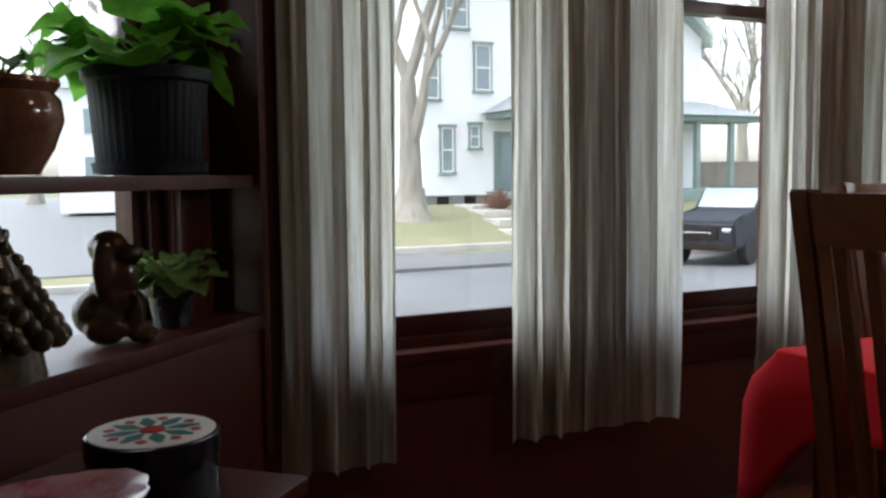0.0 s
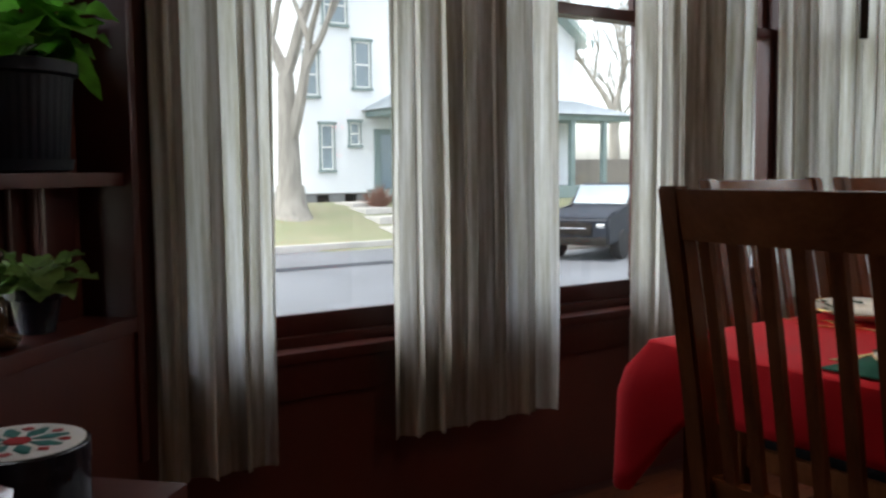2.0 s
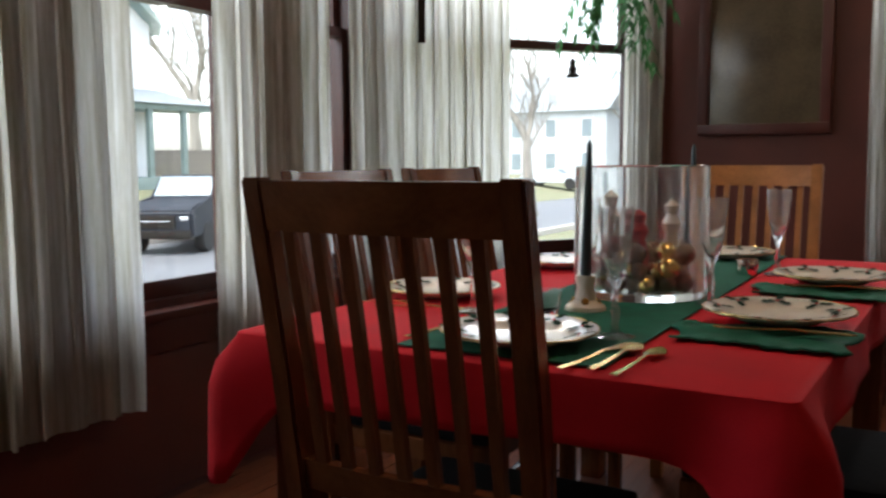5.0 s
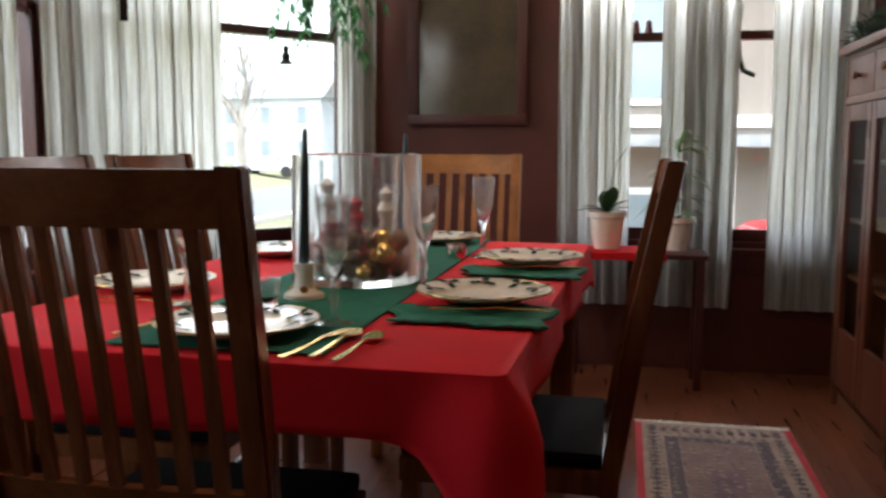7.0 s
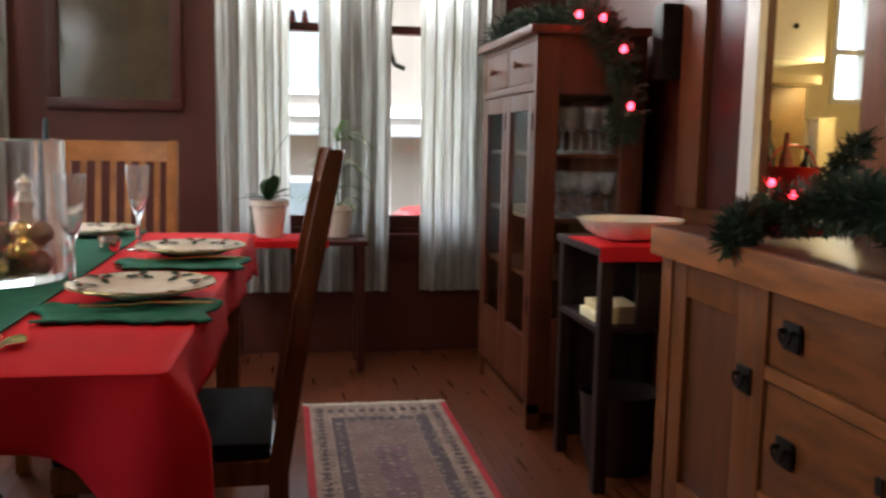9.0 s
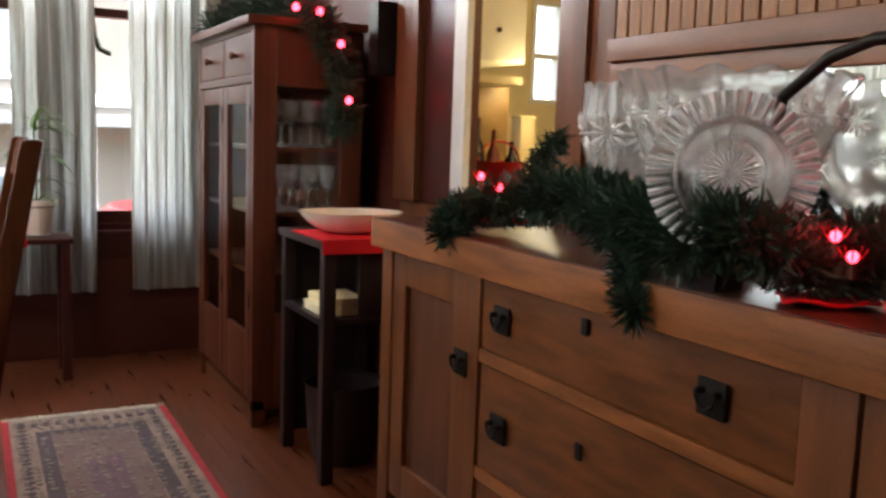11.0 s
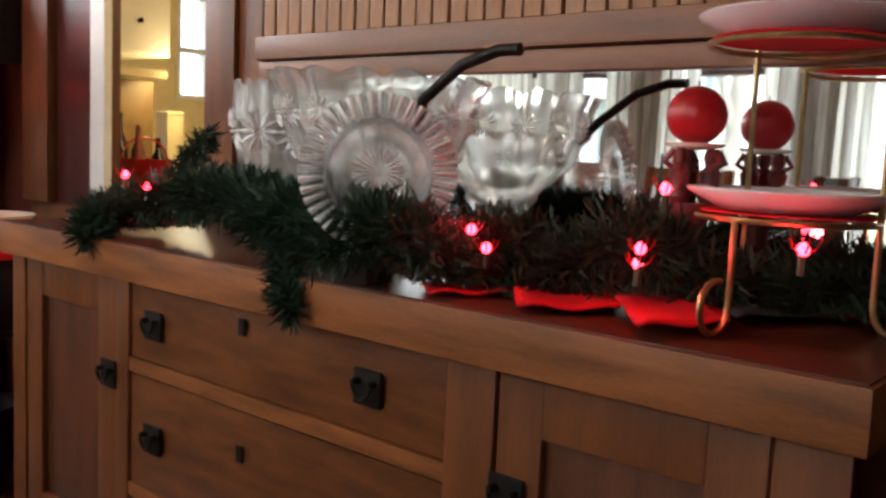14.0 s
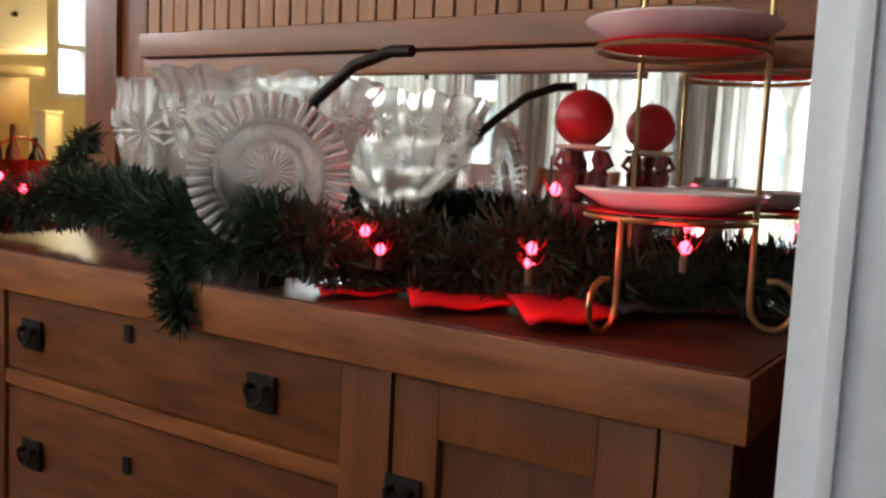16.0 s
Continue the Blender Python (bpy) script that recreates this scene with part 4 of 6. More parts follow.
def goblet(m, h=0.17, r=0.034, group="stemware in the cabinet", label="clear stemmed glass on a cabinet shelf"):
    bm = bmesh.new()
    lathe(bm, [(r, 0), (r * 0.9, 0.004), (0.006, 0.012), (0.0045, h * 0.3), (0.007, h * 0.42), (0.012, h * 0.46), (r * 0.75, h * 0.58), (r * 0.95, h * 0.8), (r, h),
               (r - 0.0018, h), (r * 0.95 - 0.0018, h * 0.8), (r * 0.7, h * 0.59), (0.006, h * 0.49), (0.0005, h * 0.48)], None, 18)
    return tagged(part("goblet", bm, M_GLASS, m=m), label, "glass", group=group)


first = goblet(pose(0.98, 3.2, 1.036))
for i in range(1, 12):
    copy_thing(first, pose(0.965 + 0.075 * (i % 4), 3.19 + 0.11 * (i // 4), 1.036))
for i in range(8):
    copy_thing(first, pose(0.965 + 0.075 * (i % 4), 3.2 + 0.12 * (i // 4), 0.796))

# greenery and lights over the cabinet
needles("garland", [(0.92, 3.95, 1.53), (0.93, 3.6, 1.55), (0.98, 3.3, 1.53), (1.05, 3.08, 1.52), (1.13, 3.06, 1.45), (1.2, 3.05, 1.36), (1.22, 3.06, 1.22), (1.2, 3.06, 1.12)], 0.055, 4200, 8, 0.05,
        label="pine garland draped over the cabinet corner", droop=1)
for p in ((1.0, 3.02, 1.515), (1.08, 3.0, 1.505), (1.155, 2.99, 1.40), (1.185, 2.98, 1.205)):
    light_bulb(*p, 0.013)
lamp("bulb_light", (1.12, 2.92, 1.40), 0.012, (1.0, 0.06, 0.08), 0.012)
boxes("wall_lantern", [((1.28, 2.96, 1.30), (1.36, 3.04, 1.56))], M_IRON, None, 0.01, "dark metal wall lantern by the cabinet")

# ---- bowl on a dark stand ----
stand = thing("plant_stand", "dark wooden stand between cabinet and sideboard", "stand", pose(1.03, 2.72, 0))
boxes("stand_top", [((-0.11, -0.22, 0.74), (0.22, 0.22, 0.765))], M_DARKW, stand, 0.005)
for x in (-0.08, 0.19):
    for y in (-0.19, 0.19):
        boxes("leg", [((x - 0.02, y - 0.02, 0), (x + 0.02, y + 0.02, 0.74))], M_DARKW, stand, 0.004)
boxes("shelf", [((-0.10, -0.2, 0.50), (0.21, 0.2, 0.52))], M_DARKW, stand, 0.003)
boxes("back_panel", [((-0.06, 0.192, 0.05), (0.17, 0.205, 0.735))], M_DARKW, stand, 0.003)
boxes("side_panel", [((0.02, -0.2, 0.52), (0.2, -0.185, 0.74))], M_DARKW, stand, 0.003)
bm = bmesh.new()
box(bm, (-0.115, -0.23, 0.0), (0.23, 0.06, 0.006), None, 0.002)
box(bm, (-0.115, -0.236, -0.04), (0.23, -0.231, 0.004), None, 0.002)
tagged(part("red_runner", bm, M_CLOTH, m=pose(1.03, 2.72, 0.767)), "red cloth lying on the dark stand", "cloth")
for i, (w, h, c) in enumerate(((0.15, 0.03, (0.8, 0.7, 0.45)), (0.13, 0.025, (0.75, 0.62, 0.35)))):
    tagged(boxes("book", [((0.945 + 0.015 * i, 2.56, 0.522 + 0.03 * i), (0.945 + 0.015 * i + w, 2.74, 0.522 + 0.03 * i + h))], mat("book_cover", c, 0.7, var=0.1), None, 0.003),
           "pale yellow closed book lying on a stand shelf", "book")
bm = bmesh.new()
lathe(bm, [(0.0005, 0), (0.08, 0.0), (0.11, 0.008), (0.15, 0.03), (0.175, 0.055), (0.178, 0.06), (0.17, 0.058), (0.14, 0.034), (0.1, 0.015), (0.0005, 0.012)], None, 48, lambda a, r, z: 1 + 0.12 * math.cos(2 * a))
tagged(part("shallow_bowl", bm, M_CHINA, m=pose(1.075, 2.66, 0.776) @ Matrix.Diagonal((0.86, 0.86, 1.1, 1))), "shallow cream oval china bowl on red cloth", "bowl")
bm = bmesh.new()
lathe(bm, [(0.10, 0), (0.12, 0.1), (0.13, 0.26), (0.135, 0.27), (0.125, 0.262), (0.115, 0.1), (0.0005, 0.02)], None, 24)
# the pale basket takes near-black colour in place of the shade under the stand
tagged(part("waste_basket", bm, M_DARKW, m=pose(1.085, 2.72, 0.0)), "pale basket under the stand, coloured dark for shade", "basket")

# ---- kitchen beyond the opening ----
K = "warm cream kitchen wall seen through the opening"
for nm, lo, hi, mt in (("wall_kitchen_east", (3.3, 0.6, 0), (3.4, 4.8, 2.65), M_CREAM), 
                       ("wall_kitchen_south", (1.56, 0.6, 0), (3.3, 0.7, 2.65), M_CREAM), ("floor_kitchen", (1.56, 0.6, -0.1), (3.4, 4.8, 0), M_OAKD)):
    tagged(boxes(nm, [(lo, hi)], mt), K if "wall" in nm else "brown kitchen floor", "wall" if "wall" in nm else "floor", kind="structure")
tagged(boxes("wall_kitchen_north", [((1.56, 4.7, 0), (3.06, 4.8, 2.65)), ((3.06, 4.7, 0), (3.3, 4.8, 1.32)), ((3.06, 4.7, 1.95), (3.3, 4.8, 2.65))], M_CREAM), K, "wall", kind="structure")
kw = thing("window_8", "small white kitchen window with a pane of daylight", "window", kind="structure")
boxes("window_frame", [((3.06, 4.69, 1.32), (3.09, 4.78, 1.95)), ((3.27, 4.69, 1.32), (3.298, 4.78, 1.95)), ((3.09, 4.69, 1.32), (3.27, 4.78, 1.35)), ((3.09, 4.69, 1.92), (3.27, 4.78, 1.95)), ((3.09, 4.70, 1.60), (3.27, 4.77, 1.63))], M_WHITE, kw, 0.003)
boxes("pane", [((3.09, 4.735, 1.35), (3.27, 4.739, 1.92))], M_PANE, kw).visible_shadow = False
tagged(boxes("tile_backboard", [((1.97, 3.66, 0.882), (2.27, 3.69, 1.335))], mat("ochre_board", (0.24, 0.14, 0.05), 0.5, var=0.3, scale=6), None, 0.003), "ochre wooden board behind the kitchen bottles", "board")
tagged(boxes("canister", [((2.32, 3.62, 0.882), (2.40, 3.70, 1.19)), ((2.315, 3.615, 1.19), (2.405, 3.705, 1.205))], M_CREAM, None, 0.006), "tall cream canister on the kitchen counter", "canister")
kc = thing("kitchen_cabinet", "cream painted kitchen wall cabinet with small knob", "cabinet")
boxes("body", [((1.95, 3.55, 1.44), (2.28, 4.698, 2.3))], M_WHITE, kc, 0.004)
boxes("door", [((1.97, 3.535, 1.455), (2.265, 3.549, 2.28))], M_WHITE, kc, 0.004)
bm = bmesh.new()
lathe(bm, [(0.008, 0), (0.012, 0.015), (0.0005, 0.02)], pose(2.12, 3.534, 1.58, 90, 0, 0), 10)
part("knob", bm, M_IRON, kc)
tagged(boxes("kitchen_counter", [((1.7, 3.4, 0), (3.25, 4.1, 0.88))], M_CREAM, None, 0.004), "cream kitchen base counter", "counter")
tagged(boxes("kitchen_shelf", [((1.97, 3.5, 1.34), (2.24, 4.698, 1.375))], M_CREAM, None, 0.003), "cream painted shelf on the kitchen wall", "shelf")
lamp("shelf_light", (2.32, 3.5, 1.36), 0.5, (1.0, 0.78, 0.35), 0.05)
for i, (x, y, h, r) in enumerate(((2.0, 3.48, 0.30, 0.035), (2.1, 3.5, 0.25, 0.03), (2.17, 3.46, 0.2, 0.03), (2.06, 3.44, 0.22, 0.025))):
    bm = bmesh.new()
    lathe(bm, [(r, 0), (r, h * 0.55), (r * 0.35, h * 0.75), (r * 0.35, h), (0.0005, h)], None, 16)
    tagged(part("bottle", bm, M_BLACK if i % 2 == 0 else M_FIG, m=pose(x, y, 0.882)), "dark glossy bottle on the kitchen counter", "bottle", group="kitchen bottles")
bm = bmesh.new()
lathe(bm, [(0.05, 0), (0.1, 0.05), (0.12, 0.11), (0.11, 0.11), (0.09, 0.05), (0.0005, 0.02)], None, 24)
tube(bm, [(0.11 * math.cos(a), 0, 0.1 + 0.1 * math.sin(a)) for a in [math.pi * i / 12 for i in range(13)]], 0.005, 6)
tagged(part("red_basket", bm, M_RED, m=pose(2.1, 3.3 + 0.15, 0.882)), "red handled bowl on the kitchen counter", "bowl")

# ---- table setting ----
T = TABLE_Z + 0.003
tagged(boxes("table_runner", [((-0.79, 1.23, T), (-0.43, 2.92, T + 0.003))], M_GREEN, None, 0.001), "dark green runner along the red cloth", "table runner")
M_SPRIG = mat("holly_print", (0.015, 0.04, 0.022), 0.8, var=0.3, scale=60, spec=0.1)
M_BERRY = mat("berry_print", (0.5, 0.03, 0.03), 0.4)


def dinner_plate(x, y, z, r=0.135, turn=0):
    ob = thing("dinner_plate", "cream china plate with a painted holly rim", "plate", pose(x, y, z, 0, 0, turn), group="holly plates")
    bm = bmesh.new()
    lathe(bm, [(0.0005, 0.002), (r * 0.55, 0.0), (r * 0.62, 0.006), (r * 0.98, 0.018), (r, 0.021), (r * 0.97, 0.0225), (r * 0.64, 0.011), (r * 0.56, 0.006), (0.0005, 0.006)], None, 56,
          lambda a, q, zz: 1 + (0.012 * math.sin(12 * a) if q > r * 0.9 else 0))
    part("plate", bm, M_CHINA, ob)
    sprig, berry = bmesh.new(), bmesh.new()
    for turn_ in (0, 125, 235):
        m = pose(0, 0, 0, 0, 0, turn_) @ Matrix.Scale(1.35, 4)
        sprig.faces.new([sprig.verts.new(m @ Vector(v)) for v in ((0.002, 0, 0), (0.008, -0.006, 0.0005), (0.011, -0.0035, 0), (0.017, -0.006, 0.0005), (0.023, 0, 0), (0.017, 0.006, 0.0005), (0.011, 0.0035, 0), (0.008, 0.006, 0.0005))])
    lathe(berry, [(0.004, 0), (0.003, 0.001), (0.0005, 0.0014)], None, 8)
    first = None
    for k in range(9):
        a = 2 * math.pi * k / 9
        q = r * (0.79 + 0.03 * (k % 2))
        m = pose(q * math.cos(a), q * math.sin(a), 0.0192, 0, 0, math.degrees(a)) @ pose(0, 0, 0, 0, -13, 0) @ pose(0, 0, 0, 0, 0, 53 * k)
        if first is None:
            first = part("holly_sprig", sprig, M_SPRIG, ob, smooth=False, m=m), part("berry", berry, M_BERRY, ob, m=m)
            continue
        for piece in first:
            c = new(piece.name.split(".")[0], piece.data)
            c.parent = ob
            c.matrix_basis = m
    bm = bmesh.new()
    tube(bm, [(0.993 * r * math.cos(t), 0.993 * r * math.sin(t), 0.0215) for t in [2 * math.pi * i / 48 for i in range(49)]], 0.0014, 5)
    part("gilt_rim", bm, M_GOLD, ob)
    return ob


pl = dinner_plate(-0.62, 1.35, T + 0.004)
copy_thing(pl, pose(-0.265, 1.715, T + 0.010, 0, 0, 20))
copy_thing(pl, pose(-0.235, 2.30, T + 0.010, 0, 0, 50))
copy_thing(pl, pose(-1.0, 1.75, T + 0.001, 0, 0, 70))
copy_thing(pl, pose(-0.97, 2.39, T + 0.001, 0, 0, 30))
copy_thing(pl, pose(-0.58, 2.80, T + 0.004, 0, 0, 10))


def cloth_napkin(x, y, a):
    bm = bmesh.new()
    n = 16
    g = []
    for i in range(n + 1):
        row = []
        for j in range(n + 1):
            u, v = i / n - 0.5, j / n - 0.5
            zz = 0.003 + 0.003 * (1 + math.sin(17 * u + 3) * math.cos(11 * v))
            row.append(bm.verts.new((0.29 * u * (1 + 0.1 * math.sin(6 * v)), 0.17 * v * (1 + 0.15 * math.sin(5 * u)) * (1 + 0.16 * (i % 2)), zz)))
        g.append(row)
    for i in range(n):
        for j in range(n):
            bm.faces.new((g[i][j], g[i + 1][j], g[i + 1][j + 1], g[i][j + 1]))
    ob = part("cloth_napkin", bm, M_GREEN, m=pose(x, y, T, 0, 0, a))
    mod = ob.modifiers.new("thickness", "SOLIDIFY")
    mod.thickness, mod.offset = 0.004, -1
    return tagged(ob, "dark green rumpled cloth napkin under a plate", "napkin", group="green napkins")


cloth_napkin(-0.268, 1.575, 4)
cloth_napkin(-0.24, 2.165, 4)


def cutlery(x, y, z, a, kind):
    bm = bmesh.new()
    prof = [(-0.095, 0.0065, 0.0015), (-0.05, 0.005, 0.001), (0, 0.0032, 0.003), (0.03, 0.0035, 0.006)]
    prof += [(0.045, 0.011, 0.004), (0.065, 0.018, 0.002), (0.085, 0.014, 0.004), (0.097, 0.003, 0.006)] if kind == "spoon" else [(0.06, 0.009, 0.004), (0.11, 0.009, 0.003), (0.13, 0.002, 0.003)]
    rows = [[bm.verts.new((q, s * w, h + e)) for s, e in ((-1, 0), (1, 0), (1, 0.002), (-1, 0.002))] for q, w, h in prof]
    for p, r in zip(rows, rows[1:]):
        for k in range(4):
            bm.faces.new((p[k], p[(k + 1) % 4], r[(k + 1) % 4], r[k]))
    bm.faces.new(rows[0][::-1])
    bm.faces.new(rows[-1])
    return tagged(part(kind, bm, M_GOLD, m=pose(x, y, z, 0, 0, a)), "gold-plated %s laid beside a plate" % kind, kind, group="gold cutlery")


cutlery(-0.466, 1.285, T + 0.001, 80, "knife")
cutlery(-0.434, 1.30, T + 0.001, 86, "spoon")
cutlery(-0.394, 1.285, T + 0.001, 86, "spoon")
cutlery(-0.25, 1.565, T + 0.014, 4, "knife")
cutlery(-0.225, 2.155, T + 0.014, 4, "knife")
cutlery(-1.04, 1.585, T + 0.001, 10, "spoon")
cutlery(-0.95, 1.56, T + 0.001, 10, "knife")
cutlery(-0.79, 1.38, T + 0.001, 80, "knife")


def flute(x, y, h=0.225, r=0.031):
    bm = bmesh.new()
    lathe(bm, [(0.035, 0), (0.034, 0.003), (0.008, 0.010), (0.0055, 0.03), (0.009, 0.045), (0.005, 0.06), (0.0055, 0.085), (0.013, 0.1), (r * 0.78, h * 0.62), (r, h), (r - 0.0016, h),
               (r * 0.74, h * 0.62), (0.009, 0.108), (0.0005, 0.102)], None, 24, lambda a, q, z: 1 + (0.05 * math.cos(8 * a) if 0.05 < z < 0.15 else 0))
    return tagged(part("wine_flute", bm, M_GLASS, m=pose(x, y, T)), "clear cut-crystal stemmed flute on the table", "glass", group="crystal flutes")


fl = flute(-0.488, 1.455)
for x, y in ((-0.425, 1.885), (-0.385, 2.46), (-0.828, 1.58), (-0.86, 2.30), (-0.70, 2.72)):
    copy_thing(fl, pose(x, y, T))

# glass cylinder centrepiece
CX, CY = -0.60, 1.96
bm = bmesh.new()
R = 0.148
lathe(bm, [(R, 0), (R + 0.002, 0.004), (R, 0.285), (R - 0.004, 0.287), (R - 0.006, 0.285), (R - 0.006, 0.016), (0.0005, 0.014)], None, 56)
tagged(part("glass_cylinder", bm, M_GLASS, m=pose(CX, CY, T + 0.004)), "wide clear glass cylinder centrepiece on the runner", "vase")
rnd = random.Random(12)
cols = [M_FIG, M_RED, M_CHAIRV, M_GOLD, M_CHINA, mat("dried_cone_brown", (0.24, 0.14, 0.07), 0.7, var=0.5, scale=40)]
for i in range(64):
    a, q = rnd.uniform(0, 6.28), R * 0.72 * math.sqrt(rnd.random())
    r = rnd.uniform(0.016, 0.026)
    bm = bmesh.new()
    bmesh.ops.create_icosphere(bm, subdivisions=2, radius=r)
    for v in bm.verts:
        v.co *= 1 + 0.12 * noise.noise(v.co * 60 + Vector((i, 0, 0)))
    z = T + 0.02 + r + (0.03 * (i // 22))
    tagged(part("ornament", bm, cols[rnd.choice((2, 0, 2, 5, 5, 2, 3, 5, 0))], m=pose(CX + q * math.cos(a), CY + q * math.sin(a), z)), "small brown and red ornament inside the cylinder", "ornament", group="ornaments in the cylinder")
for x, y, h, mt in ((-0.065, -0.02, 0.17, M_CHINA), (0.01, -0.05, 0.13, M_RED), (0.06, 0.03, 0.15, M_CHINA)):
    bm = bmesh.new()
    lathe(bm, [(0.02, 0), (0.024, 0.03), (0.014, h * 0.5), (0.022, h * 0.65), (0.012, h * 0.78), (0.018, h * 0.9), (0.0005, h)], None, 18)
    tagged(part("small_figurine", bm, mt, m=pose(CX + x, CY + y, T + 0.07)), "small painted ornament standing in the cylinder", "figurine", group="figurines in the cylinder")


def taper(x, y, h, lean=0):
    ob = thing("candlestick", "short painted china candlestick", "candlestick", pose(x, y, T + 0.003), group="candlesticks")
    bm = bmesh.new()
    lathe(bm, [(0.042, 0), (0.04, 0.008), (0.022, 0.02), (0.017, 0.045), (0.021, 0.06), (0.021, 0.07), (0.013, 0.07), (0.0005, 0.066)], None, 28)
    part("stick", bm, M_CHINA, ob)
    bm = bmesh.new()
    for a in (10, 200, 290):
        lathe(bm, [(0.0005, 0), (0.008, 0.002), (0.008, 0.005), (0.0005, 0.006)], pose(0.024 * math.cos(radians(a)), 0.024 * math.sin(radians(a)), 0.017, 0, 55, a), 10)
    tagged(part("flower_print", bm, M_GOLD, ob), kind="stuff")
    bm = bmesh.new()
    lathe(bm, [(0.0115, 0), (0.0105, h * 0.3), (0.008, h * 0.7), (0.005, h * 0.97), (0.001, h)], None, 16)
    tagged(part("taper_candle", bm, M_TAPER, m=pose(x, y, T + 0.069, 0, lean, 0)), "tall dark green unlit taper candle", "candle", group="taper candles")


taper(-0.632, 1.695, 0.275, 1.2)
taper(-0.585, 2.36, 0.275)
bm = bmesh.new()
lathe(bm, [(0.024, 0), (0.027, 0.02), (0.031, 0.052), (0.029, 0.052), (0.024, 0.02), (0.0005, 0.006)], None, 28)
tagged(part("votive_glass", bm, M_GLASS, m=pose(-0.672, 1.585, T + 0.003)), "small glass votive cup on the runner", "glass")
bm = bmesh.new()
lathe(bm, [(0.026, 0), (0.028, 0.02), (0.026, 0.04), (0.0005, 0.04)], None, 20)
tagged(part("salt_cellar", bm, M_CHROME, m=pose(-0.45, 2.4, T + 0.003)), "small pale cup beside the runner", "cup")

# ---- framed picture ----
pic = thing("framed_picture", "large framed picture under reflecting glass on the wall", "picture", pose(-0.78, 4.446, 1.22))
boxes("picture_frame", [((-0.30, -0.035, -0.03), (0.30, -0.002, 0.02)), ((-0.30, -0.035, 0.02), (-0.25, -0.002, 0.92)), ((0.25, -0.035, 0.02), (0.30, -0.002, 0.92)), ((-0.30, -0.035, 0.92), (0.30, -0.002, 0.97))], M_TRIM, pic, 0.005)
boxes("print", [((-0.25, -0.014, 0.02), (0.25, -0.008, 0.92))], mat("faded_print", (0.05, 0.04, 0.025), 0.1, var=0.5, scale=4, colour2=(0.13, 0.10, 0.065), spec=0.5), pic)

# ---- plants by the far windows ----


def leaf(bm, base, direction, length, width, droop=0.4, n=7, fold=0.15, ruffle=0.0, phase=0.0):
    """A curved leaf blade from base."""
    d = Vector(direction).normalized()
    side = d.cross(Vector((0, 0, 1)))
    side = side.normalized() if side.length > 0.01 else Vector((1, 0, 0))
    rows = []
    for i in range(n + 1):
        t = i / n
        c = Vector(base) + d * length * t + Vector((0, 0, -droop * length * t * t))
        w = width * math.sin(math.pi * min(1, 0.08 + 0.92 * t) ** 0.8) * 0.5
        lift = fold * w
        rf = ruffle * w * math.sin(9 * t + phase)
        rows.append([bm.verts.new(c - side * w + Vector((0, 0, lift + rf))), bm.verts.new(c), bm.verts.new(c + side * w + Vector((0, 0, lift - rf)))])
    for a, b in zip(rows, rows[1:]):
        bm.faces.new((a[0], a[1], b[1], b[0]))
        bm.faces.new((a[1], a[2], b[2], b[1]))


M_DLEAF = mat("dark_leaf", (0.02, 0.06, 0.02), 0.4, var=0.4, scale=20, bump=0.05)
M_PLEAF = mat("spider_leaf", (0.12, 0.2, 0.05), 0.5, var=0.4, scale=20, trans=0.3)


M_SOIL = mat("potting_soil", (0.03, 0.02, 0.014), 0.95, var=0.4, scale=40, bump=0.4)


def pot(m, r, h, material, label, name="flower_pot", rim=0.012, ribs=0):
    ob = thing(name, label, "flower pot", m)
    k = 0.86 if ribs else 0.72
    bm = bmesh.new()
    lathe(bm, [(0.0005, 0), (r * k, 0), (r * (k + 0.03), 0.006), (r * 0.96, h * 0.6), (r, h - 0.03)], None, 120 if ribs else 40,
          (lambda a, q, z: 1 + 0.012 * math.sin(40 * a)) if ribs else None)
    part("pot_body", bm, material, ob, angle=60)
    bm = bmesh.new()
    lathe(bm, [(r, h - 0.03), (r + rim, h - 0.025), (r + rim, h), (r - 0.004, h), (r * 0.93, h - 0.03), (r, h - 0.03)], None, 40)
    part("rim", bm, material, ob, angle=60)
    bm = bmesh.new()
    lathe(bm, [(r * 0.95, h - 0.028), (r * 0.5, h - 0.02), (0.0005, h - 0.018)], None, 24)
    part("soil", bm, M_SOIL, ob)
    return ob


ps = thing("plant_table", "low table with red cloth below the far windows", "table", pose(0.03, 4.17, 0))
boxes("tabletop", [((-0.28, -0.15, 0.59), (0.34, 0.12, 0.612))], M_TRIM, ps, 0.004)
for x in (-0.25, 0.31):
    for y in (-0.12, 0.09):
        boxes("leg", [((x - 0.018, y - 0.018, 0), (x + 0.018, y + 0.018, 0.59))], M_TRIM, ps, 0.003)
bm = bmesh.new()
box(bm, (-0.29, -0.16, 0.0), (0.16, 0.125, 0.004), None, 0.001)
box(bm, (-0.29, -0.166, -0.03), (0.16, -0.161, 0.003), None, 0.001)
tagged(part("plant_cloth", bm, M_CLOTH, m=pose(0.03, 4.17, 0.613)), "red cloth over the low plant table", "cloth")
pot(pose(-0.075, 4.16, 0.619), 0.078, 0.17, M_CHINA, "cream ceramic orchid pot on red cloth")
orch = thing("orchid", "orchid with dark broad leaves and thin spike", "plant", pose(-0.075, 4.16, 0.755))
bm = bmesh.new()
